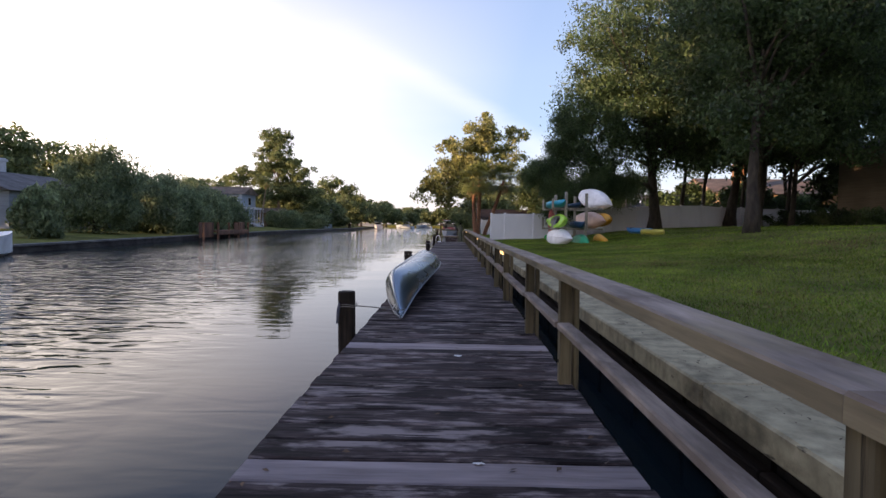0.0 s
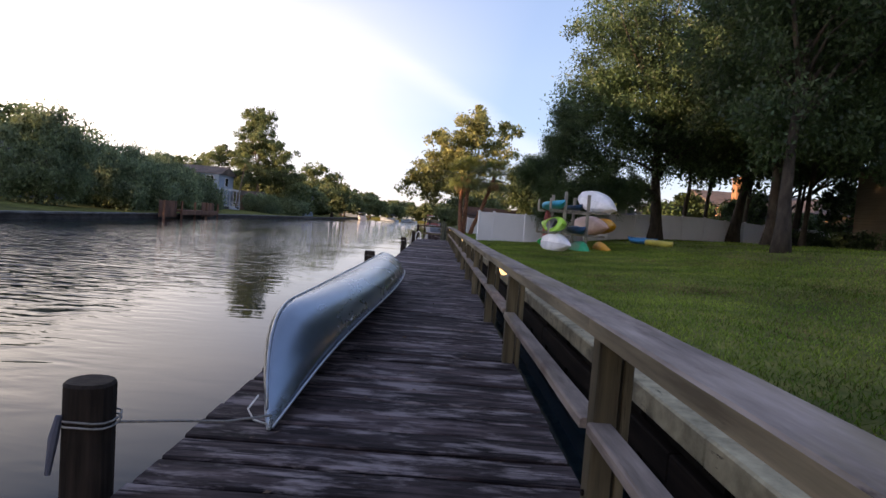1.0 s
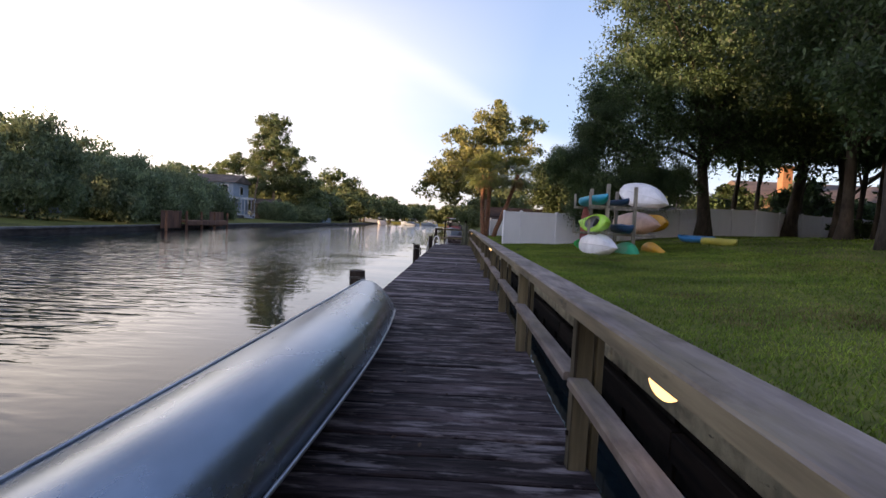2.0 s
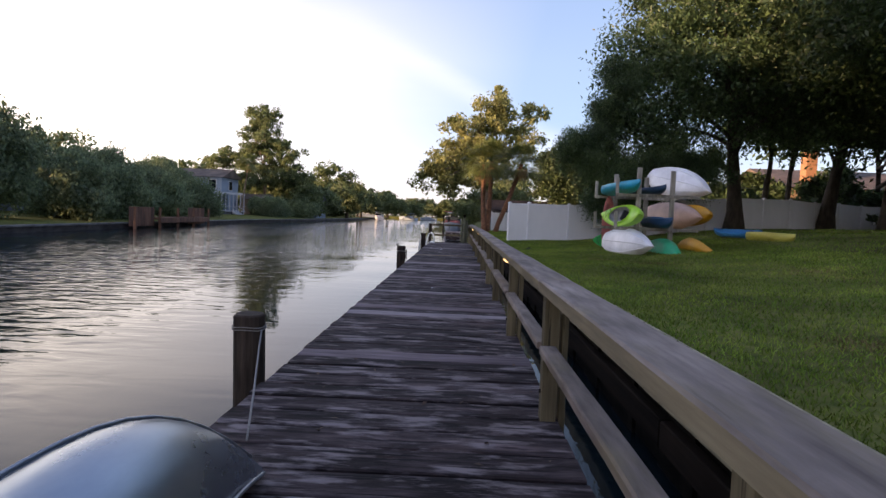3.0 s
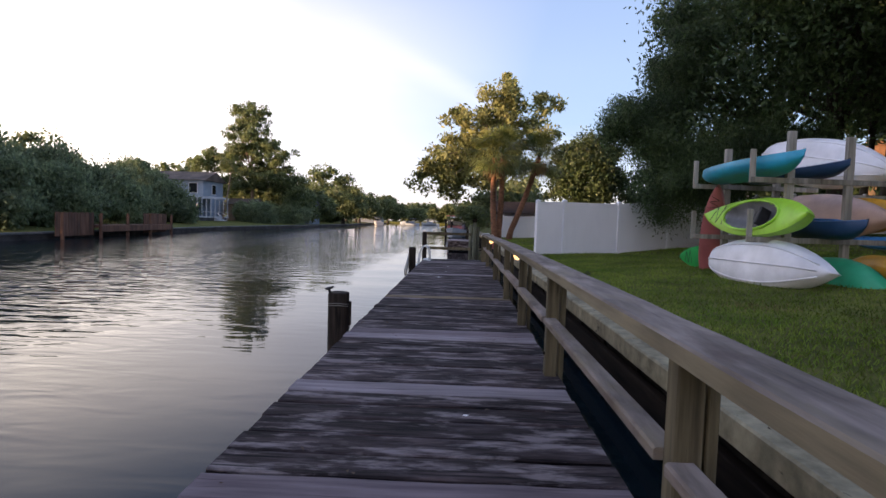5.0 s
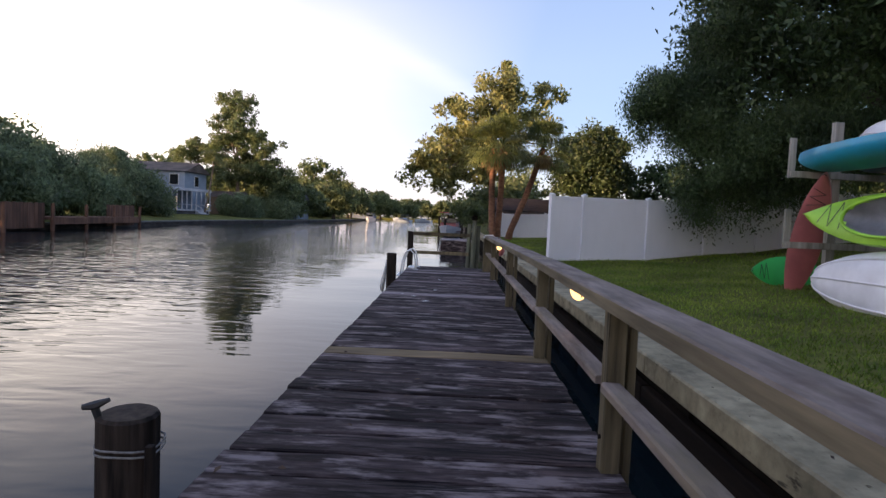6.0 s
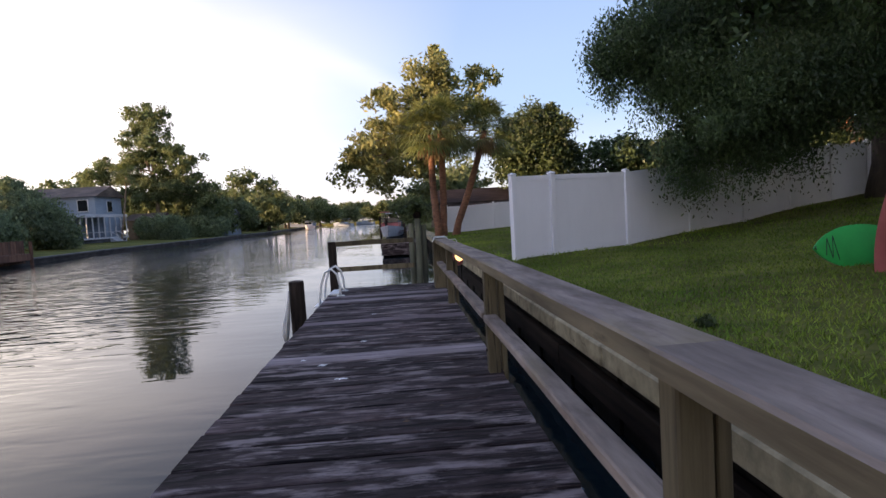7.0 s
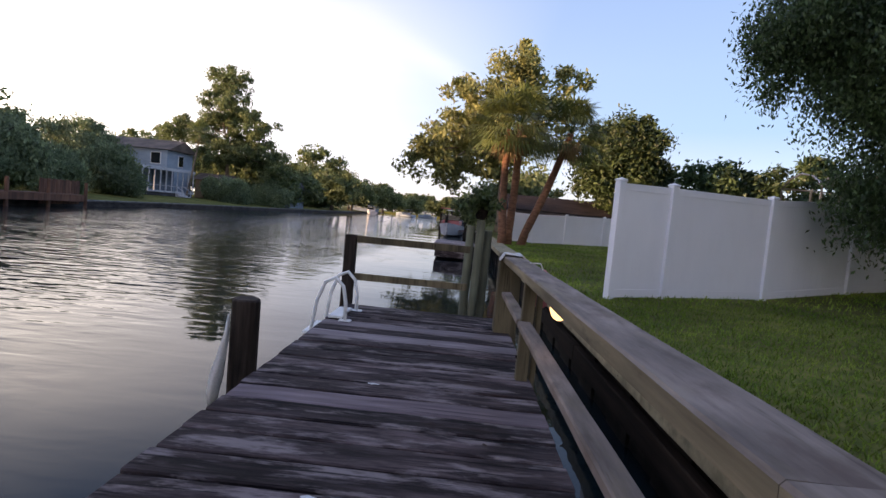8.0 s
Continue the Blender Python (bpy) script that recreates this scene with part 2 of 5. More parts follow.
M_bark = mat("oak_bark", (0.018, 0.014, 0.011), (0.075, 0.060, 0.047), 5, 0.9, 1.0, (1, 1, 0.35), 0.3, 0.5, dist=0.05)
M_bark_pale = mat("pale_bark", (0.10, 0.075, 0.055), (0.28, 0.22, 0.16), 4, 0.9, 0.8, (1, 1, 0.3), dist=0.04)
M_palm_bark = mat("palm_bark", (0.11, 0.050, 0.030), (0.28, 0.135, 0.075), 5, 0.9, 0.8, (1, 1, 2.5), dist=0.04)
M_oak_leaf = mat("oak_leaf", (0.035, 0.064, 0.026), (0.092, 0.138, 0.052), 0.6, 0.5, 0, big=0.35, big_scale=0.25, island=0.5, translucent=0.38, offset=False, spec=0.4)
M_leaf_mid = mat("broad_leaf", (0.075, 0.108, 0.042), (0.180, 0.215, 0.085), 0.5, 0.6, 0, big=0.3, big_scale=0.2, island=0.45, translucent=0.42, offset=False)
M_leaf_willow = mat("drooping_leaf", (0.10, 0.145, 0.075), (0.20, 0.25, 0.13), 0.3, 0.6, 0, big=0.35, big_scale=0.12, island=0.4, translucent=0.5, offset=False)
M_leaf_syc = mat("sycamore_leaf", (0.145, 0.175, 0.055), (0.34, 0.33, 0.125), 0.5, 0.55, 0, big=0.3, big_scale=0.25, island=0.5, translucent=0.55, offset=False)
M_leaf_hedge = mat("hedge_leaf", (0.022, 0.042, 0.012), (0.07, 0.10, 0.028), 0.6, 0.6, 0, big=0.3, big_scale=0.25, island=0.45, translucent=0.25, offset=False)
M_palm_leaf = mat("palm_frond", (0.062, 0.095, 0.026), (0.19, 0.215, 0.068), 1.5, 0.5, 0, big=0.3, big_scale=0.5, island=0.4, translucent=0.25, offset=False)
M_palm_dead = mat("dead_frond", (0.16, 0.10, 0.045), (0.34, 0.24, 0.12), 2, 0.8, 0, island=0.3, offset=False)
M_grass = mat("lawn_soil", (0.062, 0.080, 0.016), (0.160, 0.150, 0.042), 5, 0.95, 0.6, big=0.45, big_scale=0.35, offset=False, spec=0.1, dist=0.03)
M_blade = mat("grass_blade", (0.078, 0.145, 0.014), (0.210, 0.262, 0.040), 0.7, 0.65, 0, big=0.4, big_scale=0.3, island=0.5, translucent=0.25, offset=False, spec=0.2)
M_blade_dry = mat("dry_grass_blade", (0.10, 0.085, 0.035), (0.23, 0.19, 0.085), 0.7, 0.8, 0, island=0.4, offset=False, spec=0.1)
M_roof = mat("shingle_roof", (0.035, 0.034, 0.04), (0.10, 0.10, 0.11), 3, 0.9, 0.4, (0.4, 0.4, 4))
M_roof_dark = mat("dark_shingle_roof", (0.014, 0.011, 0.011), (0.040, 0.031, 0.030), 3, 0.95, 0.4, (0.4, 0.4, 4), spec=0.1)
M_roof_brown = mat("brown_roof", (0.075, 0.056, 0.045), (0.16, 0.122, 0.10), 3, 0.9, 0.4, (0.4, 0.4, 4))
M_stucco = mat("stucco", (0.20, 0.135, 0.08), (0.28, 0.20, 0.125), 4, 0.9, 0.3, big=0.15)
# browner and darker than the stucco, to stand for the oaks' shade
M_shade_siding = mat("shade_darkened_siding", (0.10, 0.078, 0.052), (0.16, 0.125, 0.085), 3, 0.85, 0.2, (0.2, 0.2, 6), big=0.15)
M_siding = mat("blue_grey_siding", (0.13, 0.16, 0.21), (0.21, 0.25, 0.31), 3, 0.8, 0.1, (0.2, 0.2, 6), big=0.1)
M_siding_hull_shade = mat("pale_siding_and_shaded_hull", (0.24, 0.30, 0.38), (0.33, 0.39, 0.47), 3, 0.8, 0.1, (0.2, 0.2, 6), big=0.1)
M_white = mat("white_paint", (0.70, 0.70, 0.68), (0.80, 0.80, 0.78), 4, 0.6, 0.05, big=0.08)
# white paint greyed down, so its colour carries the shade under trees
M_white_shade = mat("shade_greyed_white_paint", (0.36, 0.37, 0.40), (0.48, 0.49, 0.52), 4, 0.7, 0.05, big=0.15)
M_brick = mat("chimney_brick", (0.24, 0.12, 0.06), (0.36, 0.19, 0.095), 6, 0.9, 0.3, big=0.15)
M_fence_brown = mat("brown_board", (0.085, 0.038, 0.024), (0.21, 0.105, 0.06), 5, 0.85, 0.3, GRAIN_Z)
M_window = mat("dark_window_glass", (0.012, 0.014, 0.018), (0.02, 0.022, 0.026), 2, 0.12, 0, big=0.1)
M_black = mat("black_plastic", (0.012, 0.012, 0.013), (0.03, 0.03, 0.032), 10, 0.5, 0.05)


def plastic(name, c, dirt=0.75, rough=0.42):
    return mat(name, tuple(v * dirt for v in c), c, 2.2, rough, 0.04, big=0.15, big_scale=1.4, spread=(0.3, 0.6), detail=8)


M_lime = plastic("lime_plastic", (0.40, 0.78, 0.05))
M_cyan = plastic("cyan_plastic", (0.015, 0.38, 0.60))
M_shell_white = plastic("white_plastic", (0.82, 0.81, 0.84), 0.85)
M_teal = plastic("teal_green_plastic", (0.03, 0.42, 0.20))
M_green = plastic("bright_green_plastic", (0.02, 0.48, 0.09))
M_amber = plastic("amber_plastic", (0.62, 0.30, 0.015))
M_peach = plastic("faded_peach_plastic", (0.55, 0.36, 0.28))
M_red = plastic("faded_red_plastic", (0.50, 0.15, 0.15))
M_navy = plastic("navy_plastic", (0.02, 0.06, 0.14))
M_yellow = plastic("pale_yellow_plastic", (0.62, 0.55, 0.10))
M_blue = plastic("blue_plastic", (0.04, 0.20, 0.42))
M_grey_liner = plastic("grey_cockpit_liner", (0.30, 0.30, 0.32), 0.5)
M_navy_worn = plastic("blotched_navy_plastic", (0.03, 0.13, 0.30), 0.12)
M_canvas = plastic("faded_canvas", (0.10, 0.10, 0.13), 0.7, 0.9)
M_lamp = glow("warm_lamp_glass", (1.0, 0.60, 0.20), 1.15)
M_bird_white = mat("white_dropping", (0.5, 0.5, 0.5), (0.8, 0.8, 0.8), 30, 0.9, 0.2)
M_leaf_litter = mat("dead_leaf", (0.04, 0.022, 0.014), (0.14, 0.085, 0.05), 20, 0.9, 0.3, vary=0.4)

M_water = bpy.data.materials.new("canal_water")
M_water.use_nodes = True
nt = M_water.node_tree
wb = nt.nodes["Principled BSDF"]
wb.inputs["Base Color"].default_value = (0.008, 0.016, 0.020, 1)
wb.inputs["Roughness"].default_value = 0.02
wb.inputs["IOR"].default_value = 1.24
wtc = nt.nodes.new("ShaderNodeTexCoord")


def water_noise(scale, stretch, turn, detail, distortion=0.0):
    mp = nt.nodes.new("ShaderNodeMapping")
    mp.inputs["Scale"].default_value = stretch
    mp.inputs["Rotation"].default_value = (0, 0, radians(turn))
    n = nt.nodes.new("ShaderNodeTexNoise")
    n.inputs["Scale"].default_value, n.inputs["Detail"].default_value = scale, detail
    n.inputs["Distortion"].default_value = distortion
    nt.links.new(wtc.outputs["Object"], mp.inputs["Vector"])
    nt.links.new(mp.outputs["Vector"], n.inputs["Vector"])
    return n.outputs["Fac"]


def water_math(op, a, b):
    n = nt.nodes.new("ShaderNodeMath")
    n.operation = op
    for i, v in enumerate((a, b)):
        if isinstance(v, (int, float)):
            n.inputs[i].default_value = v
        else:
            nt.links.new(v, n.inputs[i])
    return n.outputs[0]


ripple = water_noise(3.1, (0.36, 1.0, 1.0), 24, 1.6, 0.5)
fine = water_noise(6.5, (0.5, 1.0, 1.0), 12, 2.0, 0.3)
swell = water_noise(0.28, (0.6, 1.0, 1.0), 35, 1.0)
calm = water_noise(0.07, (1.0, 0.5, 1.0), 0, 2.0)
calm_r = nt.nodes.new("ShaderNodeMapRange")
calm_r.inputs["From Min"].default_value, calm_r.inputs["From Max"].default_value = 0.40, 0.62
calm_r.inputs["To Min"].default_value, calm_r.inputs["To Max"].default_value = 0.55, 1.7
nt.links.new(calm, calm_r.inputs["Value"])
waves = water_math("ADD", water_math("MULTIPLY", ripple, 1.0), water_math("MULTIPLY", fine, 0.16))
sep = nt.nodes.new("ShaderNodeSeparateXYZ")
nt.links.new(wtc.outputs["Object"], sep.inputs[0])
near_ripple = nt.nodes.new("ShaderNodeMapRange")  # weaker ripples along the boardwalk, set to fit the camera's view
near_ripple.inputs["From Min"].default_value, near_ripple.inputs["From Max"].default_value = -2.4, -9.0
near_ripple.inputs["To Min"].default_value, near_ripple.inputs["To Max"].default_value = 0.045, 1.15
nt.links.new(sep.outputs["X"], near_ripple.inputs["Value"])
far_ripple = nt.nodes.new("ShaderNodeMapRange")  # weaker ripples under the far bank, set to fit its reflection in the camera's view
far_ripple.inputs["From Min"].default_value, far_ripple.inputs["From Max"].default_value = -17.0, -27.0
far_ripple.inputs["To Min"].default_value, far_ripple.inputs["To Max"].default_value = 1.0, 0.45
nt.links.new(sep.outputs["X"], far_ripple.inputs["Value"])
waves = water_math("MULTIPLY", water_math("MULTIPLY", waves, calm_r.outputs["Result"]), water_math("MULTIPLY", near_ripple.outputs["Result"], far_ripple.outputs["Result"]))
waves = water_math("ADD", waves, water_math("MULTIPLY", swell, 0.5))
wbump = nt.nodes.new("ShaderNodeBump")
wbump.inputs["Strength"].default_value, wbump.inputs["Distance"].default_value = 1.0, 0.080
nt.links.new(waves, wbump.inputs["Height"])
nt.links.new(wbump.outputs["Normal"], wb.inputs["Normal"])

# ---- mesh helpers ----


def mesh_of(name, bm, material, smooth=False):
    me = bpy.data.meshes.new(name)
    bm.normal_update()
    bm.to_mesh(me)
    bm.free()
    me.materials.append(material)
    if smooth:
        me.polygons.foreach_set("use_smooth", [True] * len(me.polygons))
    return me


def part(name, bm, material, parent, label="", smooth=False):
    ob = new(name, mesh_of(name, bm, material, smooth))
    ob.parent = parent
    return tagged(ob, label)


def thing(name, label, category, group="", kind="", at=(0, 0, 0)):
    ob = new(name)
    ob.empty_display_size = 0.2
    ob.location = at
    return tagged(ob, label, category, group, kind)


def solid(name, bm, material, label, category, group="", kind="", smooth=False):
    return tagged(new(name, mesh_of(name, bm, material, smooth)), label, category, group, kind)


def box(bm, lo, hi, bevel=0.0, m=None):
    size = [hi[i] - lo[i] for i in range(3)]
    mid = [(hi[i] + lo[i]) / 2 for i in range(3)]
    tm = Matrix.Translation(mid) @ Matrix.Diagonal((*size, 1))
    if m is not None:
        tm = m @ tm
    r = bmesh.ops.create_cube(bm, size=1.0, matrix=tm)
    if bevel:
        edges = list({e for v in r["verts"] for e in v.link_edges})
        bmesh.ops.bevel(bm, geom=edges, offset=bevel, segments=1, affect="EDGES")
    return bm


def tube(bm, pts, radii, n=10, caps=True, squash=1.0):
    pts = [Vector(p) for p in pts]
    if isinstance(radii, (int, float)):
        radii = [radii] * len(pts)
    rings, side = [], None
    for i, p in enumerate(pts):
        d = (pts[min(i + 1, len(pts) - 1)] - pts[max(i - 1, 0)]).normalized()
        if side is None:
            side = d.orthogonal().normalized()
        side = (side - d * side.dot(d)).normalized()
        up = d.cross(side)
        rings.append([bm.verts.new(p + (side * math.cos(a) + up * math.sin(a) * squash) * radii[i])
                      for a in (2 * math.pi * k / n for k in range(n))])
    for a, b in zip(rings, rings[1:]):
        for k in range(n):
            bm.faces.new((a[k], a[(k + 1) % n], b[(k + 1) % n], b[k]))
    if caps:
        bm.faces.new(list(reversed(rings[0])))
        bm.faces.new(rings[-1])
    return bm


def B():
    return bmesh.new()


def quads(name, verts, faces, material):
    """A mesh from numpy arrays: verts (n, 3), faces (m, 4) or (m, 3)."""
    me = bpy.data.meshes.new(name)
    k = faces.shape[1]
    me.vertices.add(len(verts))
    me.vertices.foreach_set("co", verts.astype(np.float32).ravel())
    me.loops.add(faces.size)
    me.loops.foreach_set("vertex_index", faces.astype(np.int32).ravel())
    me.polygons.add(len(faces))
    me.polygons.foreach_set("loop_start", np.arange(0, faces.size, k, dtype=np.int32))
    me.update(calc_edges=True)
    me.validate()
    me.materials.append(material)
    return me

# ---- water, ground, banks ----
WATER = -0.62
bm = B()
box(bm, (-900, -400, WATER - 3), (900, 2500, WATER))
solid("water", bm, M_water, "dark calm canal water with fine wind ripples", "water", kind="structure")


def lawn_z(x, y):
    base = np.interp(x, [2.4, 4, 6, 9, 12, 15, 20, 45, 300], [0.05, 0.075, 0.15, 0.38, 0.70, 1.01, 1.28, 1.45, 1.6])
    k = np.interp(y, [-40, 10, 22, 36, 44, 60, 400], [1.1, 1.1, 1.05, 0.95, 0.9, 0.6, 0.4])
    return base * k + 0.025 * np.sin(x * 1.3 + y * 0.4) * np.minimum(1, np.maximum(0, x - 3) / 2) + 0.02 * np.sin(y * 0.9)


def sheet(name, xs, ys, zf, material, label):
    gx, gy = np.meshgrid(xs, ys, indexing="ij")
    gz = zf(gx, gy)
    v = np.stack([gx.ravel(), gy.ravel(), gz.ravel()], 1)
    nx, ny = len(xs), len(ys)
    i, j = np.meshgrid(np.arange(nx - 1), np.arange(ny - 1), indexing="ij")
    a = (i * ny + j).ravel()
    f = np.stack([a, a + ny, a + ny + 1, a + 1], 1)
    me = quads(name, v, f, material)
    me.polygons.foreach_set("use_smooth", [True] * len(me.polygons))
    return tagged(new(name, me), label, "ground", kind="structure")


xs = np.concatenate([np.arange(2.42, 20, 0.4), np.arange(20, 60, 4), [60, 90, 150, 300, 600]])
ys = np.concatenate([[-300, -100, -40], np.arange(-20, 60, 0.8), np.arange(60, 120, 6), [140, 180, 260, 400, 900]])
sheet("ground", xs, ys, lawn_z, M_grass, "mown green lawn with bare brown patches")


def shore_x(y):
    return np.interp(y, [-300, 24, 43, 81, 115, 150, 200, 300, 900], [-17, -21.3, -23.0, -26.0, -25.5, -26, -29, -34, -60])


bx = np.array([0, 1.5, 4, 8, 14, 25, 60, 150, 600.0])
by = np.concatenate([[-300, -100, -40], np.arange(-20, 220, 5), [240, 300, 500, 900]])
gx = shore_x(by)[None, :] - bx[:, None]
gy = np.repeat(by[None, :], len(bx), 0)
gz = -0.24 + 0.49 * np.minimum(1, bx / 10)[:, None] + 0 * gy
v = np.stack([gx.ravel(), gy.ravel(), gz.ravel()], 1)
i, j = np.meshgrid(np.arange(len(bx) - 1), np.arange(len(by) - 1), indexing="ij")
a = (i * len(by) + j).ravel()
me = quads("ground_far_bank", v, np.stack([a, a + 1, a + len(by) + 1, a + len(by)], 1), M_grass)
tagged(new("ground_far_bank", me), "grassy canal bank in shade", "ground", kind="structure")

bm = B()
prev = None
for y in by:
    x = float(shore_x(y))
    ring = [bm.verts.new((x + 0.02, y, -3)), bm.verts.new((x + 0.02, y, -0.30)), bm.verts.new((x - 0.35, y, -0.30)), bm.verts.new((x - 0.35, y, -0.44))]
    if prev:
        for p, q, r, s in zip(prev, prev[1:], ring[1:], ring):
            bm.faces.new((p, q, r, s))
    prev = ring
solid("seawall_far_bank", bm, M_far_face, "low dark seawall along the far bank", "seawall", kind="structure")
bm = B()
prev = None
for y in by:
    x = float(shore_x(y))
    ring = [bm.verts.new((x + dx, y, z)) for dx, z in ((0.10, -0.295), (0.10, -0.19), (-0.40, -0.18), (-0.40, -0.295))]
    if prev:
        for q in range(4):
            bm.faces.new((prev[q], prev[(q + 1) % 4], ring[(q + 1) % 4], ring[q]))
    prev = ring
solid("seawall_cap_far_bank", bm, M_far_wall, "thin pale concrete cap on the far seawall", "seawall", kind="structure")

bm = B()
box(bm, (-400, 265, -3), (-4, 900, 0.15))
box(bm, (-60, 262, -3), (0.5, 266, 0.05))
solid("ground_canal_end", bm, M_grass, "distant low bank closing the canal", "ground", kind="structure")

# near seawall with its concrete cap, beside the boardwalk
cap = thing("seawall_cap", "stained pale concrete cap of the seawall", "seawall", kind="structure")
for k in range(34):
    y0 = -14 + k * 3.05
    bm = B()
    box(bm, (2.10 + 0.006 * math.sin(k * 2.1), y0, -0.075), (2.74, y0 + 3.042, 0.098 + 0.006 * math.sin(k * 1.7)), 0.014)
    part("slab", bm, M_concrete, cap)
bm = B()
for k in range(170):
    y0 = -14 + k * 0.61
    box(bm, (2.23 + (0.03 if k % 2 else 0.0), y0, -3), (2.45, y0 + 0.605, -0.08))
solid("seawall", bm, M_seawall, "ribbed seawall sheeting to the water, coloured dark for shade", "seawall", kind="structure")
waler = thing("seawall_waler", "timber waler bolted along the seawall, coloured dark for shade", "timber", kind="structure")
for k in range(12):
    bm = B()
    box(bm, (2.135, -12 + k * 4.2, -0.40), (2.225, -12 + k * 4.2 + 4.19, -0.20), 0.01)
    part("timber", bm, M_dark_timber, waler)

# ---- boardwalk ----
DECK_L, DECK_R, DECK_END = -0.53, 1.315, 34.35
rng = random.Random(4)
PITCH, T = 0.242, 0.042


def plank_mesh(width, seed, material):
    r = random.Random(seed)
    bm = B()
    n = 7
    rows = []
    for k in range(n + 1):
        x = DECK_L + (DECK_R - DECK_L) * k / n
        e0, e1 = r.uniform(-0.004, 0.004), r.uniform(-0.004, 0.004)
        cup = r.uniform(-0.002, 0.003)
        zt = [cup - 0.006, cup + 0.001, cup + 0.001, cup - 0.006]
        yy = [-width / 2 + e0, -width / 2 + e0 + 0.009, width / 2 + e1 - 0.009, width / 2 + e1]
        row = [bm.verts.new((x, yy[q], zt[q])) for q in range(4)]
        row += [bm.verts.new((x, yy[3], -T)), bm.verts.new((x, yy[0], -T))]
        rows.append(row)
    for a, b in zip(rows, rows[1:]):
        for q in range(6):
            bm.faces.new((a[q], a[(q + 1) % 6], b[(q + 1) % 6], b[q]))
    bm.faces.new(list(reversed(rows[0])))
    bm.faces.new(rows[-1])
    bmesh.ops.recalc_face_normals(bm, faces=bm.faces)
    return mesh_of("plank", bm, material)


plank_sets = {k: [plank_mesh(PITCH - 0.015 - 0.005 * (s % 3), s, m) for s in range(5)] for k, m in (("dark", M_plank), ("grey", M_plank_grey), ("tan", M_plank_tan), ("ochre", M_plank_ochre))}
deck = thing("boardwalk_deck", "weathered dark wooden boardwalk planks with pale worn ones", "boardwalk", kind="structure")
PALE = (0.0, 2.77, 15.72, 17.80, 21.05, 22.85, 29.27, 32.6, 33.25)
TAN = (13.80, 16.35, 19.68, 23.15, 31.05)
OCHRE = (25.72,)
y = -6.0
while y < DECK_END - 0.1:
    kind = "dark"
    if any(abs(y - p) < PITCH / 2 for p in PALE):
        kind = "grey"
    if any(abs(y - p) < PITCH / 2 for p in TAN):
        kind = "tan"
    if any(abs(y - p) < PITCH / 2 for p in OCHRE):
        kind = "ochre"
    ob = new("plank", plank_sets[kind][rng.randrange(5)])
    ob.parent = deck
    ob.location = (rng.uniform(-0.009, 0.009), y, rng.uniform(-0.004, 0.003))
    ob.rotation_euler = (rng.uniform(-0.012, 0.012), rng.uniform(-0.002, 0.002), rng.uniform(-0.004, 0.004))
    y += PITCH

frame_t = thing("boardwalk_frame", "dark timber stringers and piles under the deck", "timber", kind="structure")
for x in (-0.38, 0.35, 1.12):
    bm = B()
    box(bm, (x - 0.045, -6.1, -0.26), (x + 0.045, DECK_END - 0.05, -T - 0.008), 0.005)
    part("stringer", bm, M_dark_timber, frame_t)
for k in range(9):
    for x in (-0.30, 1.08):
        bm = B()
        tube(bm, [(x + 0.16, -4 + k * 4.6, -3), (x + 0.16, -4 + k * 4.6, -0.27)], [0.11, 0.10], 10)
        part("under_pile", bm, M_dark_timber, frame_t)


def rail_z(y):
    return float(np.interp(y, [-6, 0, 5, 9, 13.3, 17, 21, 25, 28, 30, 34], [0.83, 0.83, 0.812, 0.792, 0.797, 0.80, 0.82, 0.83, 0.83, 0.795, 0.787]))


# posts: a square timber with a thinner plank bolted behind it
POSTS = (-3.7, -1.42, 1.56, 3.42, 6.0, 7.89, 10.33, 12.55, 14.82, 17.16, 19.10, 21.60, 23.62, 25.77, 28.55, 31.84)
railing = thing("railing", "weathered timber handrail with a wide cap and flat middle rail", "railing", kind="structure")
for y in POSTS:
    lean = rng.uniform(-0.012, 0.012)
    top = rail_z(y) - 0.064
    bm = B()
    box(bm, (1.215, y - 0.045, -0.3), (1.30, y + 0.045, top), 0.006)
    p = part("post", bm, M_post, railing)
    p.rotation_euler = (0, lean, 0)
    bm = B()
    box(bm, (1.318, y - 0.02, -0.3), (1.356, y + 0.07, top - 0.002), 0.005)
    q = part("post_backing", bm, M_post, railing)
    q.rotation_euler = (0, lean, 0)
    bm = B()
    tube(bm, [(1.205, y, 0.16), (1.216, y, 0.16)], 0.012, 8)
    part("bolt", bm, M_dark_timber, railing)


def run_board(lo_x, hi_x, y0, y1, z0, z1, thick, seed):
    r = random.Random(seed)
    bm = B()
    n = max(2, int((y1 - y0) / 0.35))
    rows = []
    for k in range(n + 1):
        f = k / n
        yy, z = y0 + (y1 - y0) * f, z0 + (z1 - z0) * f
        j = [r.uniform(-0.002, 0.002) for _ in range(4)]
        b = 0.008
        ring = [(lo_x + j[0], z - thick), (hi_x + j[1], z - thick), (hi_x + j[1], z - b), (hi_x - b + j[1], z + j[2]), (lo_x + b + j[0], z + j[3]), (lo_x + j[0], z - b)]
        rows.append([bm.verts.new((x, yy, zz)) for x, zz in ring])
    for a, b2 in zip(rows, rows[1:]):
        for q in range(6):
            bm.faces.new((a[q], a[(q + 1) % 6], b2[(q + 1) % 6], b2[q]))
    bm.faces.new(list(reversed(rows[0])))
    bm.faces.new(rows[-1])
    bmesh.ops.recalc_face_normals(bm, faces=bm.faces)
    return bm


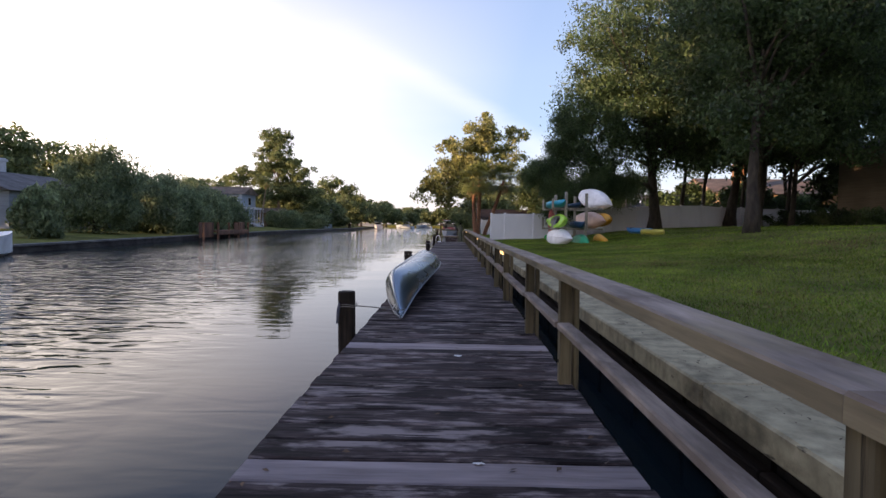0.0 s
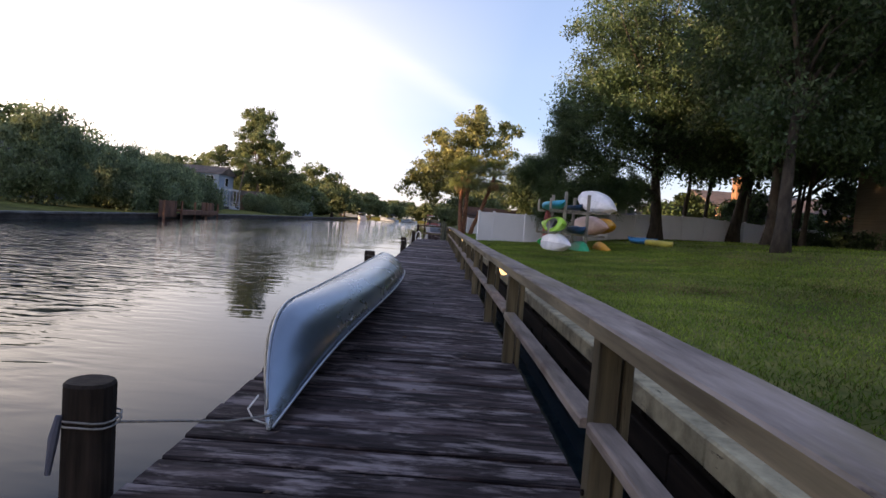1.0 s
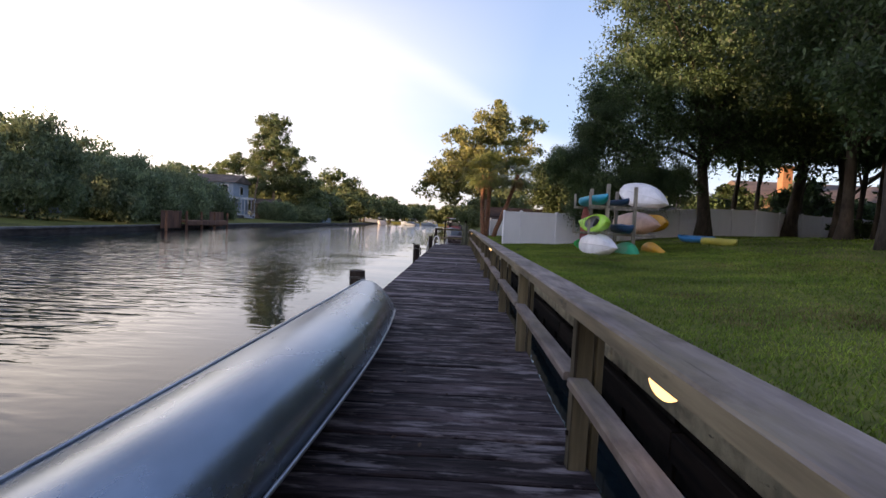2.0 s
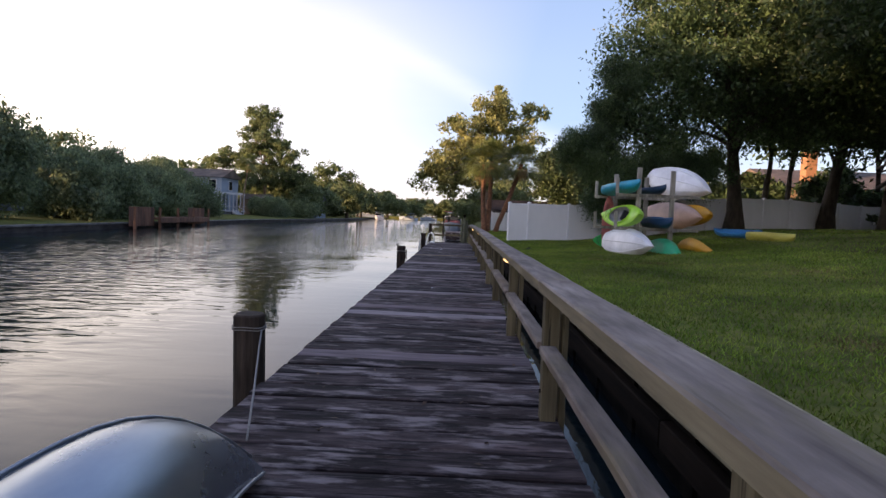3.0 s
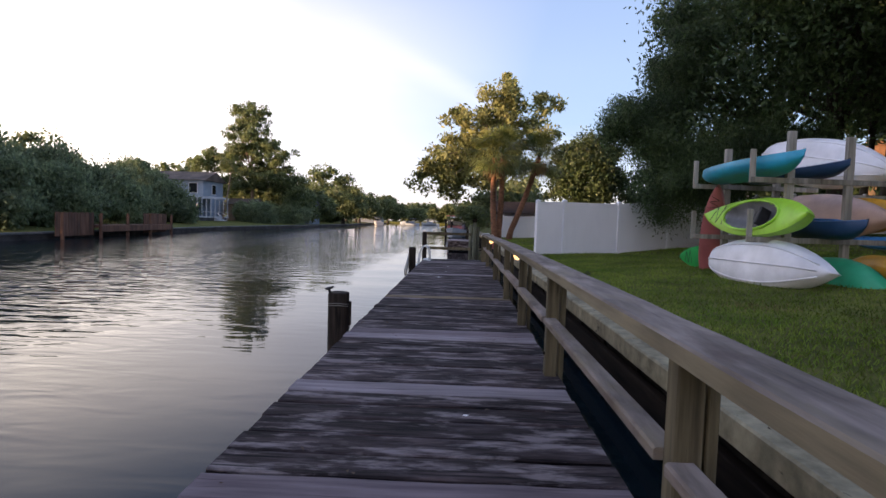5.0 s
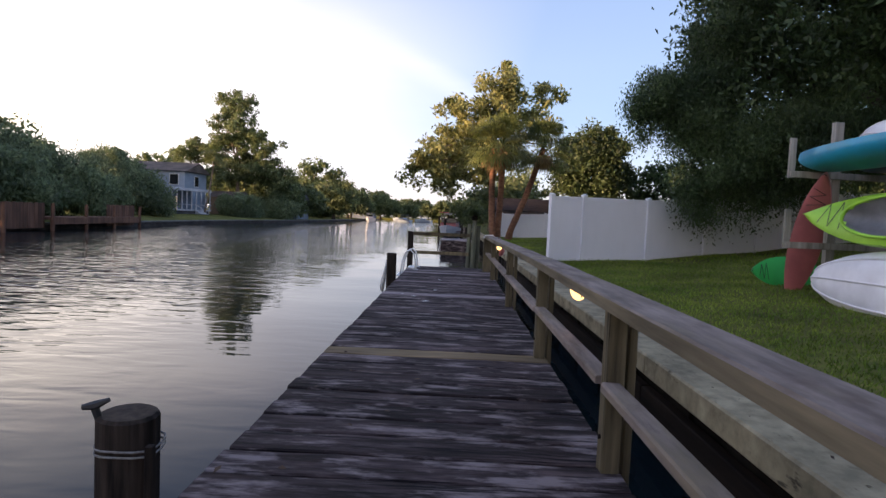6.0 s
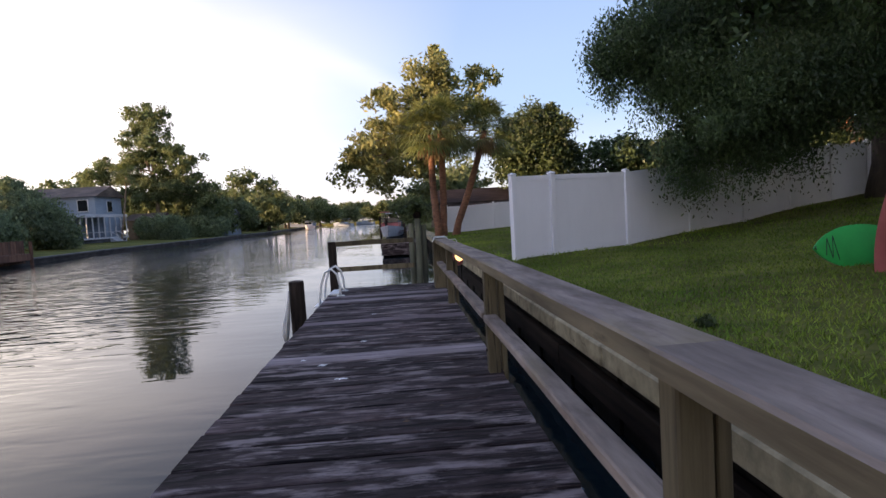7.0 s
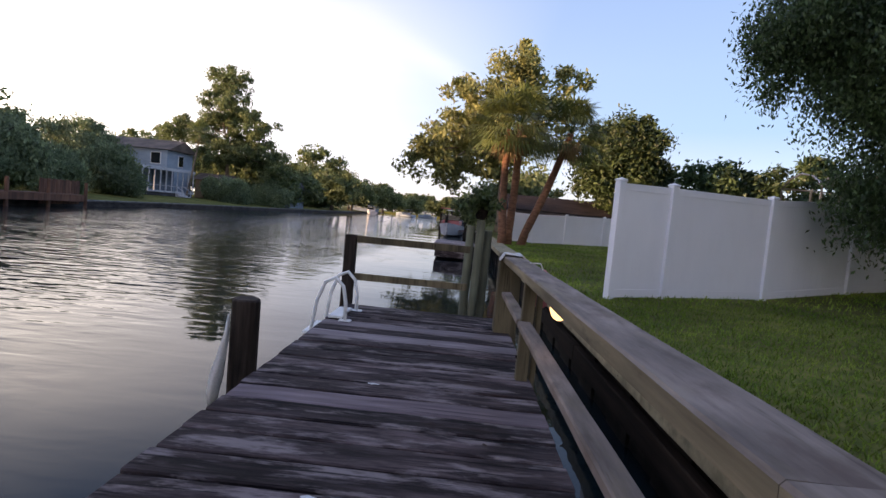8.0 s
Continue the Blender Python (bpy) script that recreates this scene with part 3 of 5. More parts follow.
cuts = (-6.0, -1.42, 3.42, 7.89, 12.55, 17.16, 21.60, 25.77, 28.55, 33.45)
for k, (a, b) in enumerate(zip(cuts, cuts[1:])):
    plank_top = part("rail_cap", run_board(1.175, 1.362, a + 0.001, b - 0.001, rail_z(a), rail_z(b), 0.062, k), M_cap, railing)
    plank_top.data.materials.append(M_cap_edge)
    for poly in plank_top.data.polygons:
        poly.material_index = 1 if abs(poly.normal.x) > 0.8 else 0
spans = POSTS + (33.4,)
for k, (a, b) in enumerate(zip(spans, spans[1:])):
    z = 0.435 + rng.uniform(-0.012, 0.012)
    part("middle_rail", run_board(1.19, 1.285, a + 0.048, b - 0.048, z, z + rng.uniform(-0.008, 0.008), 0.04, k + 80), M_cap, railing)

# end rail across the boardwalk
end_rail = thing("end_railing", "timber end rail with two thin horizontal boards", "railing", kind="structure")
bm = B()
box(bm, (-0.60, 34.30, -1.2), (-0.47, 34.42, 0.80), 0.008)
part("post", bm, M_pile, end_rail)
for z in (0.80, 0.36):
    bm = B()
    box(bm, (-0.466, 34.33, z - 0.085), (0.86, 34.37, z - 0.005), 0.005)
    part("rail_board", bm, M_post, end_rail)
bm = B()
box(bm, (1.15, 33.46, -1.5), (1.38, 33.68, 0.80), 0.012)
solid("corner_post", bm, M_post, "stout square timber corner post at the boardwalk end", "post")


def pile(name, x, y, top, r, material, label, group):
    bm = B()
    n = 14
    h = top + 3
    pts, rad = [], []
    for k in range(8):
        f = k / 7
        pts.append((x + 0.012 * math.sin(f * 4 + x * 9), y, -3 + h * f))
        rad.append(r * (1.05 - 0.05 * f))
    pts += [(pts[-1][0], y, top + 0.012)]
    rad += [r * 0.9]
    tube(bm, pts, rad, n)
    for v in bm.verts:
        v.co += 0.006 * noise.noise_vector(v.co * 9)
    return solid(name, bm, material, label, "pile", group, smooth=False)


for x, y, top, girth in ((-0.68, 3.55, 0.385, 0.093), (-0.81, 13.48, 0.345, 0.112), (-0.65, 23.04, 0.365, 0.106), (-0.64, 31.49, 0.44, 0.092)):
    pile("mooring_post", x, y, top, girth, M_pile, "dark weathered round mooring pile beside the boardwalk", "piles along the boardwalk")
for x, y, top in ((0.86, 34.75, 1.02), (0.965, 34.66, 1.10), (1.06, 34.80, 0.98)):
    pile("cluster_post", x, y, top, 0.052, M_pile_green, "greenish treated pile in a cluster of three", "pile cluster at the boardwalk end")


# wrapped lines and cleats on the piles
def line_on_pile(x, y, z, r, tail):
    rope = thing("mooring_line", "frayed pale mooring line tied round a pile", "rope", "mooring lines")
    for k in range(2):
        bm = B()
        pts = [(x + (r + 0.008) * math.cos(a), y + (r + 0.008) * math.sin(a), z + 0.02 * k + 0.006 * math.sin(3 * a)) for a in np.linspace(0, 2 * math.pi, 20)]
        tube(bm, pts, 0.004, 6)
        part("rope_turn", bm, M_line, rope, smooth=True)
    bm = B()
    tube(bm, tail, 0.006, 6)
    part("rope_tail", bm, M_line, rope, smooth=True)


line_on_pile(-0.68, 3.55, 0.24, 0.093, [(-0.587, 3.55, 0.24), (-0.42, 3.68, 0.21), (-0.26, 3.85, 0.16), (-0.12, 4.04, 0.13)])
line_on_pile(-0.81, 13.48, 0.25, 0.112, [(-0.695, 13.42, 0.25), (-0.60, 13.10, 0.19), (-0.43, 12.55, 0.09), (-0.27, 12.02, 0.014)])
line_on_pile(-0.65, 23.04, 0.25, 0.106, [(-0.54, 23.0, 0.25), (-0.532, 22.96, 0.12), (-0.535, 22.98, 0.01)])
bm = B()
tube(bm, [(-0.755, 3.47, 0.28), (-0.765, 3.46, 0.20), (-0.775, 3.45, 0.06)], [0.012, 0.018, 0.01], 7)
solid("pile_cleat", bm, M_canvas, "grey worn cleat and rag on a pile", "cleat", "pile cleats")
cleat = thing("pile_cleat", "dark iron cleat on top of a mooring pile", "cleat", "pile cleats")
bm = B()
tube(bm, [(-0.735, 22.99, 0.36), (-0.745, 22.98, 0.405)], 0.014, 7)
part("stem", bm, M_black, cleat)
bm = B()
tube(bm, [(-0.785, 22.97, 0.412), (-0.745, 22.98, 0.418), (-0.700, 22.99, 0.438)], [0.010, 0.017, 0.008], 7)
part("horn", bm, M_black, cleat)
bm = B()
box(bm, (-0.541, 22.93, 0.06), (-0.512, 22.96, 0.30), 0.004)
solid("pile_batten", bm, M_pile, "thin dark batten nailed to a mooring pile", "batten")


# ---- canoe, upside down on the deck ----


def canoe():
    L, beam, depth = 7.55, 0.87, 0.36
    root = thing("canoe", "upturned dull aluminium canoe lying on the boardwalk", "canoe")
    ns, nc = 44, 16
    bm = B()
    grid = []

    def gun(s):
        f = 1 - abs(s) ** 2.05
        return max(0.004, beam / 2 * f ** 0.85)

    def sheer(s):
        return 0.22 * (1 - abs(s) ** 5)

    def keel(s):
        return 0.55 - 0.02 * (1 - s * s) - 0.52 * max(0, (abs(s) - 0.70) / 0.30) ** 2.7

    for k in range(ns + 1):
        s = -1 + 2 * k / ns
        s = math.copysign(abs(s) ** 0.8, s)
        w, zs, zk = gun(s), sheer(s), keel(s)
        full = 2.6 - 1.2 * abs(s) ** 2
        row = []
        for c in range(nc + 1):
            a = math.pi * c / nc
            cx, sx = math.cos(a), math.sin(a)
            px = w * math.copysign(abs(cx) ** (2 / full), cx)
            pz = zs + (zk - zs) * abs(sx) ** (2 / full)
            row.append(bm.verts.new((px, s * L / 2, max(pz, zs))))
        grid.append(row)
    for a, b in zip(grid, grid[1:]):
        for c in range(nc):
            bm.faces.new((a[c], b[c], b[c + 1], a[c + 1]))
    bmesh.ops.recalc_face_normals(bm, faces=bm.faces)
    hull = part("hull", bm, M_alu, root, smooth=True)
    mod = hull.modifiers.new("skin", "SOLIDIFY")
    mod.thickness, mod.offset = 0.006, -1
    for side in (1, -1):
        bm = B()
        tube(bm, [(side * (gun(s) + 0.004), s * L / 2, sheer(s)) for s in np.linspace(-0.995, 0.995, 40)], 0.008, 6)
        part("gunwale", bm, M_alu_trim, root, smooth=True)
    bm = B()
    tube(bm, [(0, s * L / 2, keel(s) + 0.003) for s in np.linspace(-0.985, 0.985, 60)], 0.009, 6)
    part("keel_strip", bm, M_alu_trim, root, smooth=True)
    for s in (-0.45, 0.02, 0.5):
        bm = B()
        tube(bm, [(-gun(s) + 0.01, s * L / 2, sheer(s) + 0.01), (gun(s) - 0.01, s * L / 2, sheer(s) + 0.01)], 0.014, 8)
        part("thwart", bm, M_alu_trim, root)
    for s in (-0.62, 0.66):
        bm = B()
        box(bm, (-gun(s) + 0.012, s * L / 2 - 0.12, sheer(s) + 0.05), (gun(s) - 0.012, s * L / 2 + 0.12, sheer(s) + 0.06), 0.003)
        part("seat", bm, M_alu_trim, root)
    bm = B()
    tube(bm, [(0.0, -L / 2 + 0.03, 0.02), (-0.05, -L / 2 - 0.02, 0.08), (-0.06, -L / 2 - 0.02, 0.14), (-0.01, -L / 2 + 0.03, 0.18)], 0.005, 6)
    part("painter_line", bm, M_rope, root, "white painter line", smooth=True)
    return root


CANOE = canoe()
CANOE.matrix_world = pose(-0.115, 7.92, 0.012, 0, -21, -0.6)

# ---- ladder ----
ladder = thing("dock_ladder", "white tubular swim ladder hooked over the deck edge", "ladder")
for dy in (33.25, 33.85):
    bm = B()
    pts = [(-0.32, dy, 0.01), (-0.325, dy, 0.18), (-0.36, dy, 0.34), (-0.44, dy, 0.42), (-0.54, dy, 0.37), (-0.61, dy, 0.18), (-0.66, dy, -0.2), (-0.70, dy, -1.4)]
    tube(bm, pts, 0.018, 10)
    part("side_rail", bm, M_white, ladder, smooth=True)
    bm = B()
    box(bm, (-0.38, dy - 0.05, 0.004), (-0.26, dy + 0.05, 0.014), 0.003)
    part("foot_plate", bm, M_white, ladder)
bm = B()
box(bm, (-0.50, 33.29, 0.012), (-0.36, 33.81, 0.04), 0.006)
part("top_step", bm, M_white, ladder)
for z in (-0.15, -0.45, -0.75, -1.05):
    bm = B()
    box(bm, (-0.735, 33.27, z - 0.015), (-0.665, 33.83, z + 0.015), 0.004)
    part("tread", bm, M_white, ladder)

# ---- lamps under the rail cap ----
for y in (6.88, 15.78, 24.53, 30.78):
    z = rail_z(y) - 0.065
    lamp = thing("rail_lamp", "small lit half-round lamp fixed under the rail cap", "lamp", "rail lamps")
    bm = B()
    box(bm, (1.225, y - 0.088, z - 0.028), (1.335, y + 0.088, z), 0.008)
    part("hood", bm, M_black, lamp)
    bm = B()
    n, grid = 16, []
    for i2 in range(6):
        a = math.pi / 2 * i2 / 5
        ca = max(math.cos(a), 0.02)
        grid.append([bm.verts.new((1.28 + 0.050 * ca * math.cos(2 * math.pi * k / n), y + 0.082 * ca * math.sin(2 * math.pi * k / n), z - 0.029 - 0.07 * math.sin(a))) for k in range(n)])
    for a, b in zip(grid, grid[1:]):
        for k in range(n):
            bm.faces.new((a[k], a[(k + 1) % n], b[(k + 1) % n], b[k]))
    bm.faces.new(grid[-1])
    part("glass", bm, M_lamp, lamp, "glowing warm glass bowl", smooth=True)
    bm = B()
    box(bm, (1.277, y - 0.093, z - 0.07), (1.283, y - 0.086, z - 0.028))
    part("clip", bm, M_black, lamp)

# ---- vinyl fences ----


def ground_at(x, y):
    return float(lawn_z(np.array(x), np.array(y)))


def vinyl_fence(label, x0, y0, heading, cuts, height, base=None):
    root = thing("vinyl_fence", label, "fence", "white fences")
    d = Vector((math.cos(heading), math.sin(heading), 0))
    at = [Vector((x0, y0, 0)) + d * s for s in cuts]
    zs = [ground_at(p.x, p.y) if base is None else base for p in at]
    for p, z in zip(at, zs):
        m = Matrix.Translation((p.x, p.y, z)) @ Matrix.Rotation(heading, 4, "Z")
        bm = B()
        box(bm, (-0.064, -0.064, -0.3), (0.064, 0.064, height), 0.006, m)
        post = part("post", bm, M_vinyl, root)
        bm = B()
        box(bm, (-0.072, -0.072, height + 0.002), (0.072, 0.072, height + 0.03), 0.004, m)
        bm.verts.ensure_lookup_table()
        tip = m @ Vector((0, 0, height + 0.065))
        vs = [bm.verts.new(m @ Vector((sx * 0.07, sy * 0.07, height + 0.031))) for sx, sy in ((-1, -1), (1, -1), (1, 1), (-1, 1))]
        t = bm.verts.new(tip)
        for k in range(4):
            bm.faces.new((vs[k], vs[(k + 1) % 4], t))
        part("post_cap", bm, M_vinyl, post)
    for (p, zp), (q, zq) in zip(zip(at, zs), list(zip(at, zs))[1:]):
        span = (q - p).length
        slope = (zq - zp) / span
        m = Matrix.Translation((p.x, p.y, zp)) @ Matrix.Rotation(heading, 4, "Z") @ Matrix(((1, 0, 0, 0), (0, 1, 0, 0), (slope, 0, 1, 0), (0, 0, 0, 1)))
        bm = B()
        n = max(1, round((span - 0.13) / 0.17))
        w = (span - 0.134) / n
        prof = [(0.067, 0.011)]
        for k in range(1, n):
            xk = 0.067 + k * w
            prof += [(xk - 0.004, 0.011), (xk - 0.002, 0.0102), (xk + 0.002, 0.0102), (xk + 0.004, 0.011)]
        prof += [(span - 0.067, 0.011)]
        ring = [(x, -t) for x, t in prof] + [(x, t) for x, t in reversed(prof)]
        lo = [bm.verts.new(m @ Vector((x, t, 0.06))) for x, t in ring]
        hi = [bm.verts.new(m @ Vector((x, t, height - 0.08))) for x, t in ring]
        for q in range(len(ring)):
            q2 = (q + 1) % len(ring)
            bm.faces.new((lo[q], lo[q2], hi[q2], hi[q]))
        part("panel", bm, M_vinyl, root)
        for z0, z1 in ((0.02, 0.15), (height - 0.13, height - 0.02)):
            bm = B()
            box(bm, (0.066, -0.022, z0), (span - 0.066, 0.022, z1), 0.004, m)
            part("rail", bm, M_vinyl, root)
    return root


cuts = [0, 1.08] + [1.08 + 2.36 * k for k in range(1, 17)]
vinyl_fence("white vinyl privacy fence with square capped posts", 3.13, 36.64, radians(25), cuts, 1.83)
vinyl_fence("far white vinyl fence with stepped panels beside the palms", 3.6, 59.0, radians(8), [0, 1.2, 3.0, 5.2, 7.4, 9.6, 11.8], 1.62)

# ---- kayaks and rack ----


def kayak(name, label, L, beam, depth, hull_m, deck_m=None, cockpit=None, seat_m=None, group="kayaks on and by the rack", strakes=False):
    """Along y, keel at z 0. cockpit: (middle, half length, half width) along the deck."""
    root = thing(name, label, "kayak", group)
    ns, nc = 34, 7

    def half(s):
        return max(0.006, beam / 2 * (1 - abs(s) ** 2.2) ** 0.8)

    def sheer(s):
        return depth * (0.72 + 0.30 * abs(s) ** 2.5)

    def keel(s):
        return depth * 0.72 * max(0, (abs(s) - 0.55) / 0.45) ** 2.2

    hull_b, deck_b = B(), B()
    gh, gd = [], []
    for k in range(ns + 1):
        s = -1 + 2 * k / ns
        w, zs, zk = half(s), sheer(s), keel(s)
        row = []
        for c in range(2 * nc + 1):
            a = math.pi * c / (2 * nc)
            cx, sx = math.cos(a), math.sin(a)
            row.append(hull_b.verts.new((w * math.copysign(abs(cx) ** 0.7, cx), s * L / 2, zs - (zs - zk) * abs(sx) ** 0.75)))
        gh.append(row)
        row = []
        crown = depth * 0.26 * (1 - 0.6 * abs(s))
        for c in range(2 * nc + 1):
            f = -1 + c / nc
            row.append(deck_b.verts.new((-w * f, s * L / 2, zs + crown * (1 - f * f) ** 0.8)))
        gd.append(row)
    for a, b in zip(gh, gh[1:]):
        for c in range(2 * nc):
            hull_b.faces.new((a[c], a[c + 1], b[c + 1], b[c]))
    for a, b in zip(gd, gd[1:]):
        for c in range(2 * nc):
            mid = (a[c].co + b[c + 1].co) / 2
            if cockpit and ((mid.y - cockpit[0]) / cockpit[1]) ** 2 + (mid.x / cockpit[2]) ** 2 < 1:
                continue
            deck_b.faces.new((a[c], b[c], b[c + 1], a[c + 1]))
    bmesh.ops.recalc_face_normals(hull_b, faces=hull_b.faces)
    part("hull", hull_b, hull_m, root, smooth=True)
    part("deck", deck_b, deck_m or hull_m, root, smooth=True)
    if cockpit:
        cy, cl, cw = cockpit
        zt = depth * 0.97
        bm = B()
        pts = [(1.06 * cw * math.cos(a), cy + 1.04 * cl * math.sin(a), zt - 0.02 * math.cos(a) ** 2) for a in np.linspace(0, 2 * math.pi, 29)]
        tube(bm, pts, 0.024, 6, caps=False)
        part("cockpit_rim", bm, deck_m or hull_m, root, smooth=True)
        bm = B()
        tube(bm, [(0, cy, zt - 0.02), (0, cy, zt - 0.14), (0, cy, depth * 0.2)], [1, 0.92, 0.55], 24, caps=False)
        bmesh.ops.contextual_create(bm, geom=[v for v in bm.verts if abs(v.co.z - depth * 0.2) < 1e-4])
        for v in bm.verts:
            v.co.x *= cw
            v.co.y = cy + (v.co.y - cy) * cl
        part("cockpit_well", bm, seat_m or M_shell_white, root, smooth=True)
        bm = B()
        box(bm, (-cw * 0.7, cy - cl * 0.25, depth * 0.25), (cw * 0.7, cy + cl * 0.25, depth * 0.36), 0.03)
        part("seat", bm, M_black, root)
        bm = B()
        box(bm, (-cw * 0.6, cy - cl * 0.34, depth * 0.30), (cw * 0.6, cy - cl * 0.26, depth * 0.95), 0.02)
        part("backrest", bm, M_black, root)
    if strakes:
        for a in (0.30, 0.5, 0.70):
            bm = B()
            pts = []
            for s in np.linspace(-0.9, 0.9, 25):
                w, zs, zk = half(s), sheer(s), keel(s)
                cx, sx = math.cos(math.pi * a), math.sin(math.pi * a)
                pts.append((w * math.copysign(abs(cx) ** 0.7, cx), s * L / 2, zs - (zs - zk) * abs(sx) ** 0.75))
            tube(bm, pts, 0.022, 6, squash=0.7)
            part("strake", bm, hull_m, root, smooth=True)
    for s in (-0.97, 0.97):
        bm = B()
        tube(bm, [(-0.02, s * L / 2, sheer(s) + 0.02), (0, s * (L / 2 + 0.03), sheer(s) + 0.04), (0.02, s * L / 2, sheer(s) + 0.02)], 0.008, 6)
        part("carry_loop", bm, M_black, root)
    for y0, y1 in ((0.52, 0.78),):
        bm = B()
        prev_p = None
        for i3 in range(5):
            s = y0 + (y1 - y0) * i3 / 4
            p3 = Vector((half(s) * (0.7 if i3 % 2 else -0.7), s * L / 2, sheer(s) + depth * 0.2))
            if prev_p:
                tube(bm, [prev_p, p3], 0.005, 5)
            prev_p = p3
        part("deck_cord", bm, M_black, root)
    return root


RACK = Matrix.Translation((6.5, 27.9, 0)) @ Matrix.Rotation(radians(5), 4, "Z")
rack = thing("kayak_rack", "grey weathered timber kayak rack with two tiers of arms", "rack")
M_rack = mat("rack_timber", (0.16, 0.145, 0.12), (0.38, 0.35, 0.30), 12, 0.8, 0.3, GRAIN_Z, 0.3, 1.0, 0.15)
for v, tall in ((0.0, 2.95), (2.05, 2.88)):
    for u in (0.0, 1.12):
        bm = B()
        box(bm, (u - 0.07, v - 0.045, -0.1), (u + 0.07, v + 0.045, tall - 0.06 * u), 0.006, RACK)
        part("post", bm, M_rack, rack)
    for z in (2.10, 1.02):
        bm = B()
        box(bm, (-0.76, v - 0.087, z - 0.10), (2.02, v - 0.049, z), 0.005, RACK)
        part("arm", bm, M_rack, rack)
        for u in (-0.72,):
            bm = B()
            box(bm, (u - 0.05, v - 0.048, z - 0.10), (u + 0.05, v - 0.005, z + (0.50 if u < 0 else 0.3)), 0.005, RACK)
            part("arm_stop", bm, M_rack, rack)


def put(root, u, v, z, roll=0.0, yaw=0.0, dip=0.0):
    root.matrix_world = RACK @ pose(u, v, z, dip, 0, yaw) @ pose(0, 0, 0, 0, roll, 0)
    return root


put(kayak("kayak", "cyan blue sit-on kayak on the rack's upper tier", 3.1, 0.74, 0.32, M_cyan), -0.42, 0.75, 2.13, 14, 2, -2)
put(kayak("kayak", "lime green sit-in kayak tipped on its side on the lower tier", 3.0, 0.78, 0.36, M_lime, None, (0.05, 0.76, 0.29), M_grey_liner), -0.14, 0.40, 1.29, -66, 3)
put(kayak("kayak", "white kayak lying on its side on the grass, hull outward", 3.2, 1.0, 0.44, M_shell_white, strakes=True), -0.58, 0.22, 0.54, 100, 5)
put(kayak("kayak", "teal green kayak on its side under the rack", 2.4, 0.95, 0.38, M_teal), 0.45, -0.30, 0.33, 112, 0)
put(kayak("kayak", "navy blue kayak on the rack's lower tier", 2.1, 0.60, 0.32, M_navy, M_navy_worn, (0.0, 0.5, 0.2)), 0.60, 0.05, 1.03, 14, 2)
put(kayak("kayak", "faded peach kayak with its hull turned outward on the lower tier", 3.3, 1.05, 0.40, M_peach), 1.55, 1.70, 1.50, 104, 12)
put(kayak("kayak", "amber orange kayak beside the peach one", 3.0, 0.80, 0.34, M_amber), 2.62, 1.55, 1.42, -70, 6)
put(kayak("kayak", "yellow kayak on the grass beside the rack", 2.5, 0.80, 0.36, M_amber), 1.72, 0.05, 0.28, 72, -8)
put(kayak("kayak", "white broad kayak tipped on the rack's upper tier", 3.6, 1.15, 0.50, M_shell_white, strakes=True), 2.05, 2.35, 2.82, 112, 10, 11)
put(kayak("kayak", "navy blue kayak under the white one on the upper tier", 3.1, 0.66, 0.26, M_navy), 0.55, 0.85, 2.11, 0, 1)
put(kayak("kayak", "pale yellow kayak behind the rack's upper tier", 3.2, 0.66, 0.32, M_yellow), 2.75, 2.9, 2.35, 20, 6)
k1 = kayak("kayak", "pale yellow kayak lying on the lawn", 2.5, 0.92, 0.38, M_yellow)
k1.matrix_world = pose(11.75, 29.9, 0.60, 0, 20, 8)
k2 = kayak("kayak", "blue kayak lying on the lawn behind a yellow one", 2.4, 0.72, 0.30, M_blue)
k2.matrix_world = pose(12.0, 32.5, 0.76, 0, -14, 20)
k3 = kayak("kayak", "faded red kayak leaning on end against the rack", 2.4, 0.46, 0.28, M_red)
k3.matrix_world = Matrix.Translation((6.32, 30.50, 1.20)) @ Vector((-0.10, -0.46, 0.88)).to_track_quat("Y", "Z").to_matrix().to_4x4() @ pose(0, 0, -0.15, 0, 150, 0)
k4 = kayak("paddle_board", "small bright green board leaning behind the red kayak", 1.25, 0.58, 0.12, M_green, group="boards by the rack")
tagged(k4, category="paddle board")
k4.matrix_world = pose(6.56, 31.45, 0.42, 0, 0, 84) @ pose(0, 0, 0, 0, -76, 0)

# ---- trees ----


def leaves(rs, centres, radii, count, size, droop=0.0, flat=0.7):
    """Leaf quads scattered round cluster centres."""
    n = len(centres)
    idx = rs.randint(0, n, count)
    off = rs.normal(0, 0.5, (count, 3))
    ln = np.linalg.norm(off, axis=1)
    off *= (np.minimum(ln, 0.5 + 0.75 * rs.rand(count)) / np.maximum(ln, 1e-6))[:, None]
    off *= radii[idx][:, None]
    off[:, 2] *= flat
    c = centres[idx] + off
    if droop:
        c[:, 2] -= droop * rs.rand(count) ** 2 * radii[idx]
    a = rs.normal(0, 1, (count, 3))
    a[:, 2] -= droop * 1.6
    a /= np.linalg.norm(a, axis=1)[:, None]
    b = np.cross(a, rs.normal(0, 1, (count, 3)))
    b /= np.linalg.norm(b, axis=1)[:, None] + 1e-6
    s = size * (0.6 + 0.8 * rs.rand(count))[:, None]
    w = s * 0.42
    fold = np.cross(a, b) * w * 0.35
    v = np.stack([c - a * s, c + b * w + fold, c + a * s, c - b * w + fold], 1).reshape(-1, 3)
    f = np.arange(count * 4).reshape(-1, 4)
    return v, f


